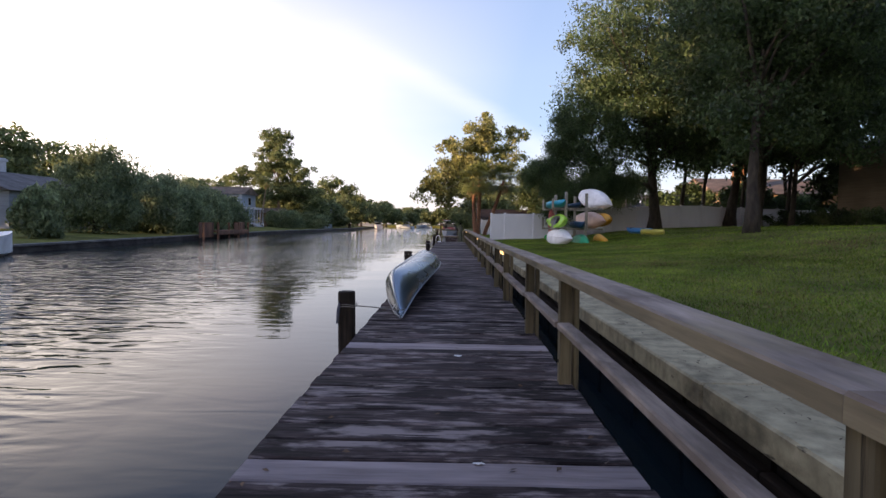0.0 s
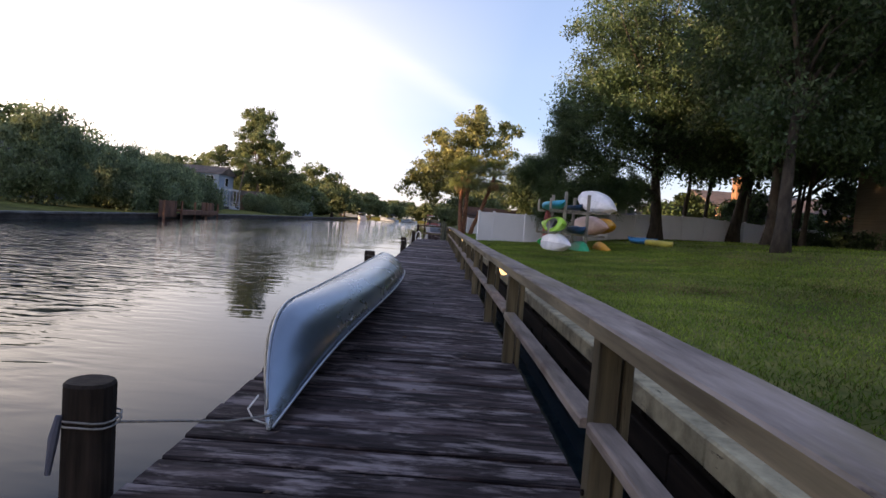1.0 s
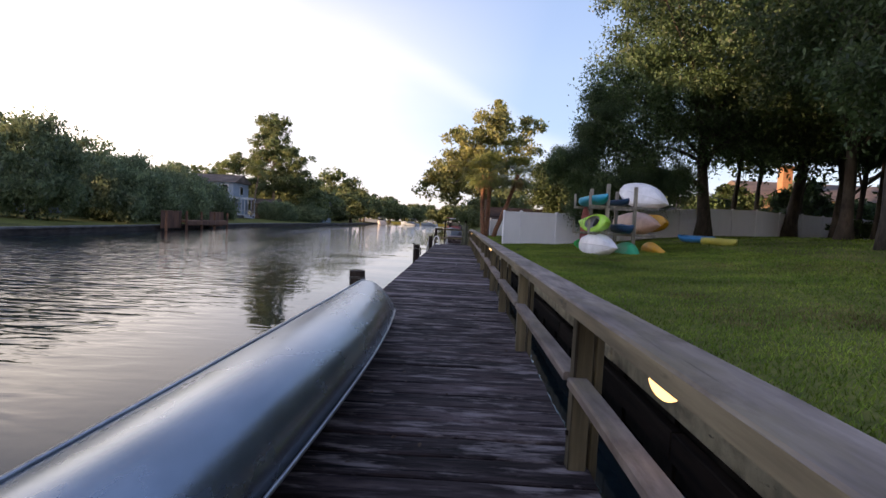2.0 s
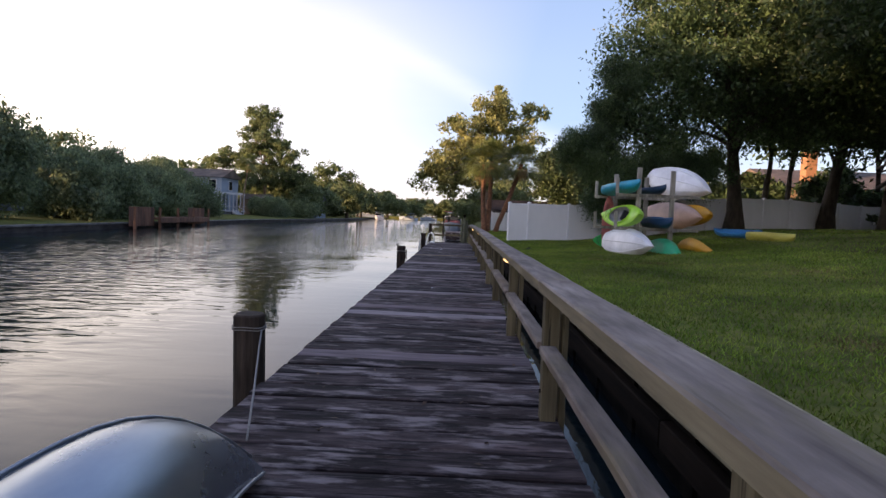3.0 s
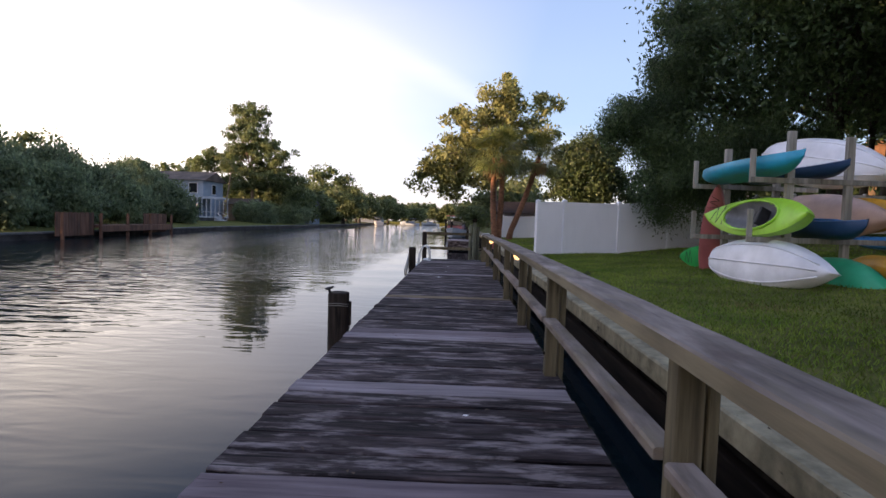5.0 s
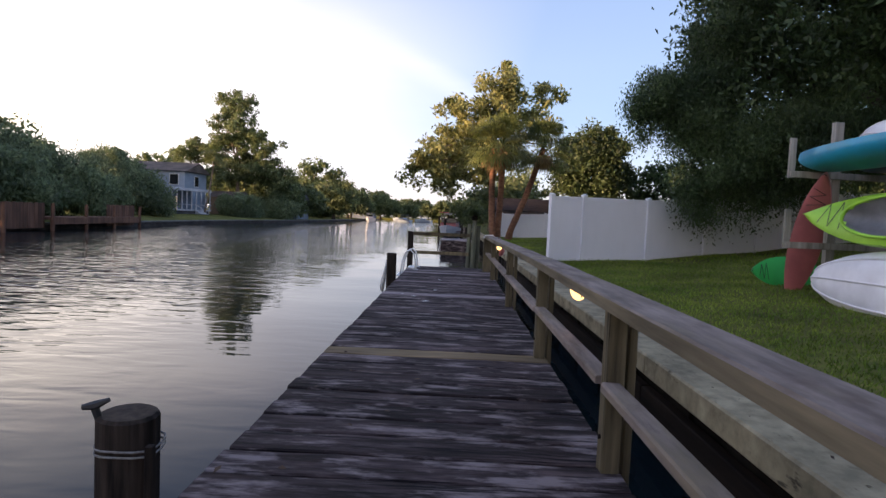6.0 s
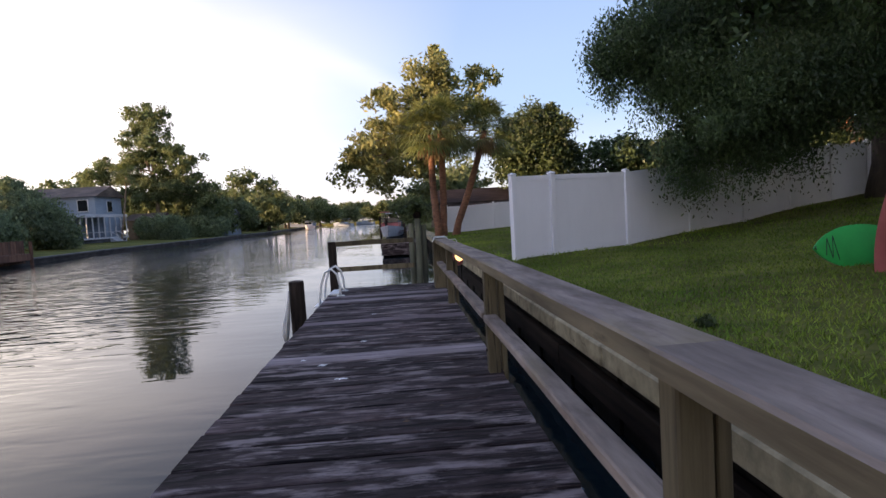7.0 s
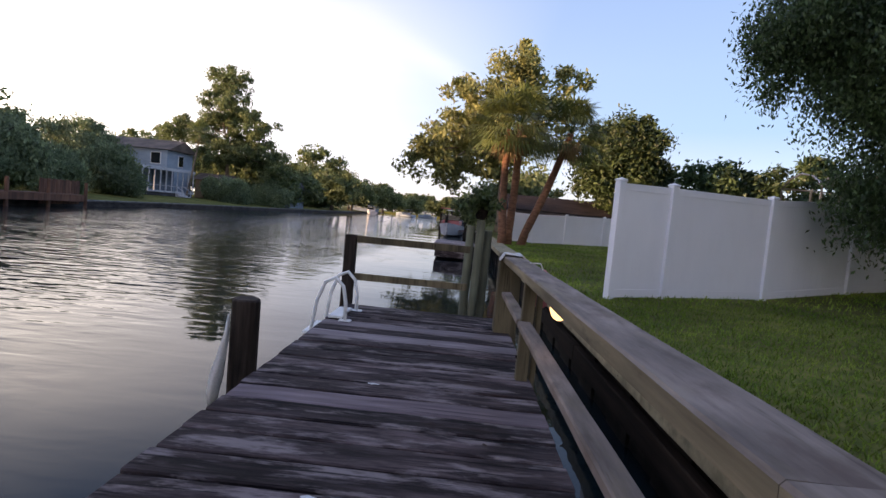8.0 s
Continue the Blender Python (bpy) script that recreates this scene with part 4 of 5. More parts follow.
def tree(label, base, height, blobs, clusters, count, size, leaf_m, bark_m=None, trunk_r=0.3, crown_at=None, seed=1, droop=0.0,
         group="", name="tree", cluster_r=1.0, limbs=9, shell=0.55, category="tree"):
    rs = np.random.RandomState(seed)
    r = random.Random(seed)
    root = thing(name, label, category, group)
    bl = np.array(blobs, float)
    vol = bl[:, 3] * bl[:, 4] * bl[:, 5]
    pick = rs.choice(len(bl), clusters, p=vol / vol.sum())
    d = rs.normal(0, 1, (clusters, 3))
    d /= np.linalg.norm(d, axis=1)[:, None]
    rad = shell + (1 - shell) * rs.rand(clusters)
    cen = bl[pick, :3] + d * rad[:, None] * bl[pick, 3:6]
    cr = cluster_r * (0.6 + 0.8 * rs.rand(clusters))
    base = Vector(base)
    top = Vector(crown_at) if crown_at else Vector((bl[:, 0].mean(), bl[:, 1].mean(), bl[:, 2].mean()))
    if bark_m:
        bm = B()
        n = 9
        pts, rd = [], []
        for k in range(n):
            f = k / (n - 1)
            p = base.lerp(top, f) + Vector((0.25 * math.sin(f * 3 + seed), 0.25 * math.cos(f * 2.3 + seed), 0)) * min(1, f * 2) * trunk_r * 2
            pts.append(p)
            flare = 1 + 0.7 * math.exp(-f * 14)
            rd.append(trunk_r * flare * (1 - 0.6 * f))
        pts[0] = pts[0] - Vector((0, 0, 0.4))
        tube(bm, pts, rd, 12)
        for v in bm.verts:
            v.co += noise.noise_vector(v.co * 1.5) * trunk_r * 0.18
        part("trunk", bm, bark_m, root, smooth=True)
        order = sorted(range(clusters), key=lambda q: r.random())
        for k in range(min(limbs, clusters)):
            tip = Vector(cen[order[k]])
            f0 = r.uniform(0.45, 0.95)
            st = base.lerp(top, f0)
            mid = st.lerp(tip, 0.5) + Vector((r.uniform(-.5, .5), r.uniform(-.5, .5), r.uniform(0.1, 0.9))) * (tip - st).length * 0.2
            bm = B()
            path = [st, st.lerp(mid, 0.55) + Vector((0, 0, 0.1)), mid, mid.lerp(tip, 0.6) + Vector((r.uniform(-.2, .2), r.uniform(-.2, .2), 0.1)), tip]
            r0 = trunk_r * r.uniform(0.28, 0.5)
            tube(bm, path, [r0, r0 * 0.75, r0 * 0.55, r0 * 0.33, r0 * 0.1], 7)
            part("limb", bm, bark_m, root, smooth=True)
    v, f = leaves(rs, cen, cr, count, size, droop)
    ob = new("crown", quads("crown", v, f, leaf_m))
    ob.parent = root
    ob["kind"] = "stuff"
    return root


# big live oaks on the lawn
OAK_BLOBS = [(15.6, 41, 10.5, 7.0, 7.5, 6.0), (11.4, 39, 8.6, 3.6, 4.5, 4.4), (16, 40, 16.5, 6.8, 6, 4), (9.4, 38.4, 6.2, 2.6, 3.0, 2.6), (20, 38, 9, 4.5, 5, 4), (10.8, 38.5, 13, 2.8, 3.5, 3.8), (9.7, 38.5, 9.6, 2.0, 2.6, 2.2)]
tree("large live oak with a broad dark green crown beside the fence", (16.0, 41.2, ground_at(16, 41.2)), 18, OAK_BLOBS, 800, 125000, 0.108, M_oak_leaf, M_bark, 0.40, (15.5, 41, 9.5), 3, 0.35, "live oaks", cluster_r=1.1, limbs=18, shell=0.35)
LOW_BLOBS = [(8.5, 36.9, 3.5, 1.7, 1.4, 1.6), (7.4, 37.6, 5.0, 1.4, 1.4, 1.1), (10.4, 37.0, 3.7, 1.6, 1.4, 1.5), (12.0, 37.9, 4.2, 2.0, 1.8, 1.5), (6.5, 38.0, 5.3, 1.1, 1.0, 0.8), (5.6, 38, 5.2, 0.5, 0.5, 0.25), (8.0, 38, 6.7, 1.3, 1.4, 1.2), (8.5, 38, 8.2, 1.3, 1.4, 1.3), (9.3, 36.9, 2.6, 0.9, 0.8, 0.8), (6.7, 37.2, 2.2, 0.4, 0.4, 0.8), (7.5, 37.3, 2.3, 0.5, 0.5, 0.8), (8.6, 37.2, 2.6, 0.6, 0.6, 0.9), (7.0, 37.4, 3.7, 0.9, 0.8, 0.8), (6.0, 37.8, 4.4, 0.8, 0.6, 0.6), (7.7, 37.3, 3.9, 1.3, 1.0, 1.3), (6.7, 37.6, 4.7, 1.1, 0.9, 0.9), (7.0, 37.2, 2.0, 0.45, 0.4, 0.7), (7.7, 37.2, 1.75, 0.5, 0.4, 0.65), (8.6, 37.0, 2.1, 0.6, 0.4, 0.7), (9.9, 36.9, 2.3, 0.6, 0.4, 0.7), (5.2, 38, 4.55, 0.35, 0.3, 0.14), (5.9, 38, 4.7, 0.5, 0.4, 0.25)]
tree("low drooping oak bough hanging in front of the fence", (15.6, 40.6, 4.2), 6, LOW_BLOBS, 520, 215000, 0.043, M_oak_leaf, M_bark, 0.16, (10.5, 38.2, 5.0), 8, 0.9, "live oaks", name="oak_bough", cluster_r=0.52, limbs=14, shell=0.2, category="branch")
tree("tall oak with a dense dark crown on the lawn", (24.0, 46.0, ground_at(24, 46)), 18, [(24, 45, 11, 8, 7, 5.5), (26, 43, 16, 8, 6, 4)], 420, 45000, 0.21, M_oak_leaf, M_bark, 0.42, (24.5, 45, 10), 12, 0.3, "live oaks", cluster_r=1.4, limbs=12, shell=0.35)
tree("oak with a thick trunk on the lawn", (13.6, 22.6, ground_at(13.6, 22.6)), 17, [(16, 24, 10.5, 6.2, 6, 4.4), (18, 30, 11, 6, 6, 5), (15, 25, 14, 5, 6, 3.5), (13.8, 22.8, 6.4, 3.0, 3.0, 1.9)], 620, 120000, 0.105, M_oak_leaf, M_bark, 0.26, (13.9, 22.8, 9.0), 17, 0.35, "live oaks", cluster_r=1.1, limbs=14, shell=0.3)
tree("oak behind the lawn in deep shade", (19.5, 33.5, ground_at(19.5, 33.5)), 17, [(20, 34, 11, 6.5, 6, 4.8), (24, 33, 12, 6, 6, 5), (23, 30, 6.6, 3.6, 3.4, 1.7)], 460, 70000, 0.15, M_oak_leaf, M_bark, 0.32, (20, 34, 9), 21, 0.3, "live oaks", cluster_r=1.3, limbs=12, shell=0.3)
tree("dense oak wood behind the fence in shade", (36, 58, 1), 16, [(28, 53, 11.5, 8, 4, 4.8), (44, 56, 14.5, 10, 6, 4), (40, 40, 12, 8, 8, 5), (36, 20, 12, 7, 8, 5)], 420, 32000, 0.36, M_oak_leaf, M_bark, 0.3, (34, 56, 8), 25, 0.2, "live oaks", cluster_r=1.8, limbs=10, shell=0.3)
for k, (x, y) in enumerate(((23.5, 40.5), (29.0, 46.5), (25.4, 39.6), (22.3, 47.5), (27.2, 50.5), (31.5, 50.0), (19.2, 44.6))):
    tree("slim dark tree trunk in the shade of the oaks", (x, y, ground_at(x, y)), 12, [(x + 0.6, y, 9.5, 2.6, 2.6, 2.4)], 50, 9000, 0.18, M_oak_leaf, M_bark, 0.2, (x + 0.5, y, 8.5), 26 + k, 0.2, "live oaks", cluster_r=1.2, limbs=6)
# oaks out of view, added to darken the fence, lawn and deck
for k, (x, y, h, w) in enumerate(((31, 9, 17, 7), (24, -4, 16, 6.5), (38, 20, 17, 7), (17, -16, 16, 6.5), (32, -14, 18, 8), (22, -32, 17, 8), (10, -40, 16, 8))):
    tree("unseen oak behind the start of the walk, added to cut sky light", (x, y, 1.2), h, [(x, y, h * 0.62, w, w, h * 0.34), (x, y, h * 0.38, w * 0.8, w * 0.8, h * 0.22)], 130, 4500, 0.58, M_oak_leaf, M_bark, 0.4, (x, y, h * 0.6), 430 + k, 0.2, "live oaks", cluster_r=1.7, limbs=6, shell=0.4)
# behind the fence
for k, (x, y, h, w) in enumerate(((28.4, 53.5, 5.6, 2.0), (25.5, 57.5, 6.2, 2.2), (31.0, 56.0, 6.4, 1.8), (34.6, 57.5, 4.6, 1.7), (37.5, 58.0, 5.2, 2.2), (43.0, 59.0, 4.2, 2.6), (48.0, 60.5, 6.0, 3.0), (35.0, 47.0, 9.5, 3.6), (41.0, 49.0, 9.0, 4.0), (22.0, 56.0, 4.6, 1.6))):
    tree("dense shrubby tree in shade behind the lawn", (x, y, 0.8), h, [(x, y, h * 0.55, w, w * 0.8, h * 0.42)], 80, 7000, 0.235, M_oak_leaf, M_bark, 0.14, (x, y, h * 0.55), 400 + k, 0.2, "trees behind the fence", cluster_r=0.9, limbs=5, shell=0.45)
# hedge-leaf colour darkens this crown in place of backlit shade
tree("round tree behind the white fence, leaf colour darkened for shade", (10.8, 66, 0.3), 11, [(10.9, 66, 5.2, 3.4, 3.4, 2.9), (11.1, 66, 7.2, 2.4, 2.6, 1.5)], 150, 34000, 0.15, M_leaf_hedge, M_bark, 0.3, (10.6, 66, 6), 31, 0.1, "trees behind the fence", cluster_r=1.1, limbs=6, shell=0.4)
tree("low tree behind the white fence", (19, 70, 0.3), 7, [(18, 68, 4.2, 3.2, 3, 2.2), (23, 66, 4.6, 3, 3, 2.4)], 80, 14000, 0.2, M_oak_leaf, M_bark, 0.2, (19, 69, 4), 33, 0.1, "trees behind the fence", cluster_r=1.0, limbs=4)
SYC = [(3.0, 78, 8.2, 5.2, 4.2, 3.6), (-0.6, 76, 6.2, 3.8, 3.6, 2.8), (4.4, 78, 13.2, 3.4, 3, 2.9), (1.4, 77, 11.4, 2.8, 2.8, 2.4), (8.4, 79, 10.8, 2.4, 2.4, 2.4), (9.0, 79, 14.2, 2.0, 1.9, 1.7), (4.8, 78, 16.2, 2.3, 2, 1.4), (-2.6, 75, 5.4, 2.2, 2.2, 1.6)]
tree("tall open sycamore with yellowing sunlit leaves", (4.2, 78, 0.2), 16, SYC, 230, 20000, 0.24, M_leaf_syc, M_bark_pale, 0.32, (4.0, 78, 9.5), 41, 0.2, cluster_r=1.05, limbs=16, shell=0.35, name="sycamore_tree")
tree("small dark tree under the sycamore", (1.5, 70, 0.1), 3, [(1.5, 70, 2.0, 1.05, 1.2, 0.75), (2.1, 69.5, 1.4, 0.8, 1.0, 0.7)], 40, 6000, 0.12, M_leaf_mid, M_bark, 0.12, (1.5, 70, 2), 43, 0.2, "trees by the water", cluster_r=0.8, limbs=4)


def palm(base, top, crown_r, seed, label, bend, girth=1.0, bark=M_palm_bark):
    r = random.Random(seed)
    root = thing("palm_tree", label, "palm tree", "palms by the seawall")
    base, top = Vector(base), Vector(top)
    bm = B()
    pts = [base.lerp(top, k / 11) + Vector((bend * math.sin(math.pi * k / 11), 0, 0)) for k in range(12)]
    pts[0] -= Vector((0, 0, 0.4))
    tube(bm, pts, [girth * r0 for r0 in [0.24] + [0.19 - 0.004 * k + 0.012 * (k % 2) for k in range(11)]], 12)
    part("trunk", bm, bark, root, smooth=True)
    for name, mtl, n, lo, hi, ln in (("fronds", M_palm_leaf, 54, -45, 80, crown_r), ("dead_fronds", M_palm_dead, 9, -88, -50, crown_r * 0.6)):
        vs, fs = [], []
        for k in range(n):
            el = radians(r.uniform(lo, hi))
            az = r.uniform(0, 2 * math.pi)
            d = Vector((math.cos(az) * math.cos(el), math.sin(az) * math.cos(el), math.sin(el)))
            side = d.cross(Vector((0, 0, 1))).normalized() if abs(d.z) < 0.98 else Vector((1, 0, 0))
            up = side.cross(d)
            hub = top + d * ln * 0.45
            i0 = len(vs)
            vs += [top + side * 0.02, top - side * 0.02, hub - side * 0.015, hub + side * 0.015]
            fs.append((i0, i0 + 1, i0 + 2, i0 + 3))
            for q in range(17):
                a = radians(-85 + 10.6 * q)
                dd = (d * math.cos(a) + side * math.sin(a) + up * 0.1).normalized()
                l2 = ln * r.uniform(0.45, 0.6) * (0.75 + 0.25 * math.cos(a))
                p1 = hub + dd * l2 * 0.6
                p2 = hub + dd * l2 - Vector((0, 0, l2 * r.uniform(0.15, 0.5)))
                w = dd.cross(up).normalized() * 0.03
                i0 = len(vs)
                vs += [hub, p1 + w, p2, p1 - w]
                fs.append((i0, i0 + 1, i0 + 2, i0 + 3))
        ob = new(name, quads(name, np.array([tuple(p) for p in vs]), np.array(fs), mtl))
        ob.parent = root


palm((2.72, 54.0, 0.15), (2.55, 54.0, 5.3), 2.35, 5, "cabbage palm with a reddish trunk and shaggy crown", -0.1)
palm((2.98, 54.4, 0.15), (3.10, 54.4, 5.6), 2.35, 15, "cabbage palm close beside another one", 0.05)
palm((3.65, 55.0, 0.18), (5.60, 55.4, 5.6), 2.2, 6, "leaning cabbage palm with a bare reddish trunk", 0.1)

# far bank trees: droopy mass along the water, then taller ones
BANK = [  # x, y, height, half width
    (-25.6, 32.5, 3.1, 1.1), (-28.6, 43.0, 7.2, 3.0), (-27.4, 49.5, 5.0, 2.4), (-32.0, 53.5, 6.6, 3.2), (-28.6, 56.5, 4.6, 2.8), (-33.5, 62, 7.4, 3.8),
    (-29.4, 63.0, 5.0, 3.0), (-37.5, 70, 7.2, 4.2), (-31.6, 70.5, 3.6, 2.6), (-37, 80.5, 7.2, 3.2), (-32.6, 80, 4.8, 3.0), (-31.0, 104, 3.6, 2.5), (-33.6, 105, 3.2, 1.6), (-28.6, 113, 4.2, 2.8), (-38.2, 88, 6.4, 2.6)]
for k, (x, y, h, w) in enumerate(BANK):
    tree("drooping dark green tree massed along the far bank", (x, y, 0.2), h, [(x, y, h * 0.52, w, w, h * 0.46), (x + 0.3 * w, y - 0.2 * w, h * 0.30, w * 0.9, w * 0.9, h * 0.28)],
         64, 16000, 0.150, M_leaf_willow, M_bark, 0.2, (x, y, h * 0.6), 60 + k, 0.8, "far bank trees", cluster_r=0.50 * w ** 0.75, limbs=5, shell=0.55)
PINE = [(-35.4, 112, 17.6, 3.4, 3.4, 3.0), (-35.6, 112, 13.6, 4.8, 4, 3.0), (-31.4, 112, 11.6, 3.8, 3.5, 2.8), (-32.0, 112, 8.0, 4.6, 4, 2.8), (-38.6, 112, 10.4, 3.4, 3.5, 2.6), (-36, 112, 7.0, 5.0, 4, 2.6), (-43, 113, 10.0, 3.6, 3, 2.6), (-28.5, 113, 6.0, 3.0, 3, 3.0)]
tree("round dense dark tree beside the far bank house", (-45.2, 95, 0.2), 9, [(-45.6, 95, 5.4, 3.4, 3.0, 3.6), (-43.8, 94.5, 3.4, 3.0, 2.6, 2.8)], 150, 16000, 0.19, M_leaf_willow, M_bark, 0.25, (-45.4, 95, 5), 97, 0.5, "far bank trees", cluster_r=1.0, limbs=6, shell=0.5)
tree("tall open tree standing over the far bank", (-35.0, 112, 0.2), 20, PINE, 420, 42000, 0.21, M_leaf_mid, M_bark_pale, 0.34, (-35.2, 112, 13), 95, 0.3, "far bank trees", cluster_r=0.95, limbs=18, shell=0.35)
# the one at (-33, 196) is added to shade the canal-end boats
# trees with y under 40 stand out of view, added to block the low sun
for k, (x, y, h, w) in enumerate(((-34, 157, 14.6, 7.5), (-27, 148, 9, 5), (-41, 160, 12, 6), (-29, 128, 6.5, 4), (-30, 185, 9, 6), (-52, 120, 11, 6), (-36, 121, 7.5, 5), (-30, 119.5, 6.0, 3.5), (-43, 122, 9, 5), (-60, 95, 12, 7), (-57, 78, 12.5, 6), (-55, 64, 13.5, 6), (-57, 50, 14, 6), (-50, 29, 9, 6), (-49, 14, 18, 8), (-48, 0, 21, 8), (-47, -14, 25, 8), (-46, -30, 25, 8), (-58, 39, 9.5, 7), (-58, 22, 12, 6), (-57, 7, 18, 8), (-56, -8, 25, 8), (-55, -22, 25, 8), (-54, -38, 25, 8), (-50, -46, 17, 8), (-52, -60, 17, 8), (-24, 205, 8, 6), (-33, 196, 11, 6), (-40, 215, 12, 6), (-30, 226, 11, 6), (-20, 238, 7, 6))):
    tree("broad dark tree on the far bank, some unseen and added as sun block", (x, y, 0.2), h, [(x, y, h * 0.60, w, w * 0.8, h * 0.36), (x + w * 0.25, y, h * 0.42, w * 0.9, w * 0.8, h * 0.28)] + ([(x, y, h * 0.2, w, w, h * 0.2)] if y < 20 else []), 150 if y < 20 else 110, 6500 if y < 20 else 7500, 0.58 if y < 20 else 0.40, M_leaf_mid, M_bark, 0.3, (x, y, h * 0.6), 110 + k, 0.2, "far bank trees", cluster_r=1.5, limbs=6, shell=0.5)
for k in range(16):
    x, y, h = -44 + k * 3.6, 272 + (k * 37 % 11), 6.5 + (k * 53 % 5)
    tree("distant tree at the canal's end", (x, y, 0.2), h, [(x, y, h * 0.58, 4.5, 4, h * 0.4)], 40, 3200, 0.5, M_leaf_mid, M_bark, 0.25, (x, y, h * 0.6), 140 + k, 0.1, "distant trees", cluster_r=1.7, limbs=3, shell=0.5)
for k in range(9):
    x, y, h = 6.5 + (k * 29 % 5), 92 + k * 19, 6.5 + (k * 31 % 4)
    tree("tree on the near bank beyond the palms", (x, y, 0.2), h, [(x, y, h * 0.58, 4.2, 4, h * 0.4)], 50, 4500, 0.36, M_leaf_mid, M_bark, 0.25, (x, y, h * 0.6), 170 + k, 0.1, "distant trees", cluster_r=1.5, limbs=3, shell=0.5)

# ---- houses ----


def house(name, label, x0, y0, x1, y1, z0, h, rise, wall_m, roof_m, along="x", windows=(), chimney=None, over=0.5, chimney_m=None):
    root = thing(name, label, "house", "houses")
    bm = B()
    box(bm, (x0, y0, z0 - 0.5), (x1, y1, z0 + h))
    part("wall", bm, wall_m, root)
    bm = B()
    xa, xb, ya, yb, zt = x0 - over, x1 + over, y0 - over, y1 + over, z0 + h + 0.01
    if along == "x":
        ym = (ya + yb) / 2
        pts = [(xa, ya, zt), (xb, ya, zt), (xb, yb, zt), (xa, yb, zt), (xa, ym, zt + rise), (xb, ym, zt + rise)]
        fcs = [(0, 1, 5, 4), (2, 3, 4, 5), (0, 4, 3), (1, 2, 5), (3, 2, 1, 0)]
    else:
        xm = (xa + xb) / 2
        pts = [(xa, ya, zt), (xb, ya, zt), (xb, yb, zt), (xa, yb, zt), (xm, ya, zt + rise), (xm, yb, zt + rise)]
        fcs = [(0, 1, 4), (1, 2, 5, 4), (2, 3, 5), (3, 0, 4, 5), (3, 2, 1, 0)]
    if along == "hip":
        ym, e = (ya + yb) / 2, rise * 1.3
        pts = [(xa, ya, zt), (xb, ya, zt), (xb, yb, zt), (xa, yb, zt), (xa + e, ym, zt + rise), (xb - e, ym, zt + rise)]
        fcs = [(0, 1, 5, 4), (2, 3, 4, 5), (0, 4, 3), (1, 2, 5), (3, 2, 1, 0)]
    vs = [bm.verts.new(p) for p in pts]
    for f in fcs:
        bm.faces.new([vs[q] for q in f])
    roof = part("roof", bm, roof_m, root)
    for face, a, b, z1, z2 in windows:
        bm, gl = B(), B()
        if face == "-y":
            box(bm, (a - 0.08, y0 - 0.06, z1 - 0.08), (b + 0.08, y0 + 0.02, z2 + 0.08))
            box(gl, (a, y0 - 0.08, z1), (b, y0 - 0.061, z2))
        elif face == "+x":
            box(bm, (x1 - 0.02, a - 0.08, z1 - 0.08), (x1 + 0.06, b + 0.08, z2 + 0.08))
            box(gl, (x1 + 0.061, a, z1), (x1 + 0.08, b, z2))
        else:
            box(bm, (x0 - 0.06, a - 0.08, z1 - 0.08), (x0 + 0.02, b + 0.08, z2 + 0.08))
            box(gl, (x0 - 0.08, a, z1), (x0 - 0.061, b, z2))
        w = part("window", bm, M_white, root)
        part("pane", gl, M_window, w)
    if chimney:
        cx, cy, cz, cw = chimney
        bm = B()
        box(bm, (cx - cw, cy - cw, z0), (cx + cw, cy + cw, cz), 0.02)
        box(bm, (cx - cw - 0.1, cy - cw - 0.1, cz - 0.35), (cx + cw + 0.1, cy + cw + 0.1, cz - 0.1), 0.02)
        part("chimney", bm, chimney_m or M_brick, root)
    return root


house("house", "two-storey pale blue-grey house on the far bank", -50, 101, -38.3, 108, 0.25, 5.9, 1.5, M_siding_hull_shade, M_roof_brown, "x", (("-y", -40.4, -39.2, 4.3, 5.7), ("-y", -46.5, -45.3, 4.4, 5.9), ("+x", 104, 105.2, 4.2, 5.6)))
# next two houses are unseen, added to stop sun passing under the crowns
house("house", "unseen long low house on the far bank, added to block sun", -46, -36, -38, -9, 0.25, 5.6, 2.6, M_stucco, M_roof, "y", (("+x", -30, -28.6, 1.2, 2.6), ("+x", -20, -18.6, 1.2, 2.6)))
house("house", "unseen second house on the far bank, added to block sun", -46, -7, -38, 15, 0.25, 5.6, 2.6, M_siding, M_roof, "y", (("+x", -4, -2.6, 1.2, 2.6), ("+x", 5, 6.4, 1.2, 2.6)))
house("house", "low cream house wall beside the porch", -37.2, 107, -33.2, 112, 0.25, 2.6, 1.0, M_stucco, M_roof_brown, "x", (("-y", -35.2, -34.4, 1.2, 2.2),))
house("house", "low grey house in the shade of far bank trees", -33.2, 119, -27.2, 127, 0.25, 2.7, 1.2, M_siding, M_roof, "x", (("-y", -31.6, -30.2, 1.1, 2.2), ("-y", -29.4, -28.2, 1.1, 2.2)))
house("house", "low pale blue-grey house with a white chimney behind trees", -47, 44, -36.5, 60, 0.25, 3.2, 2.0, M_siding, M_roof, "y", (("+x", 47, 48.2, 1.2, 2.4), ("+x", 52, 53.5, 1.0, 2.3)), (-43.5, 51, 6.9, 0.7), chimney_m=M_white_shade)
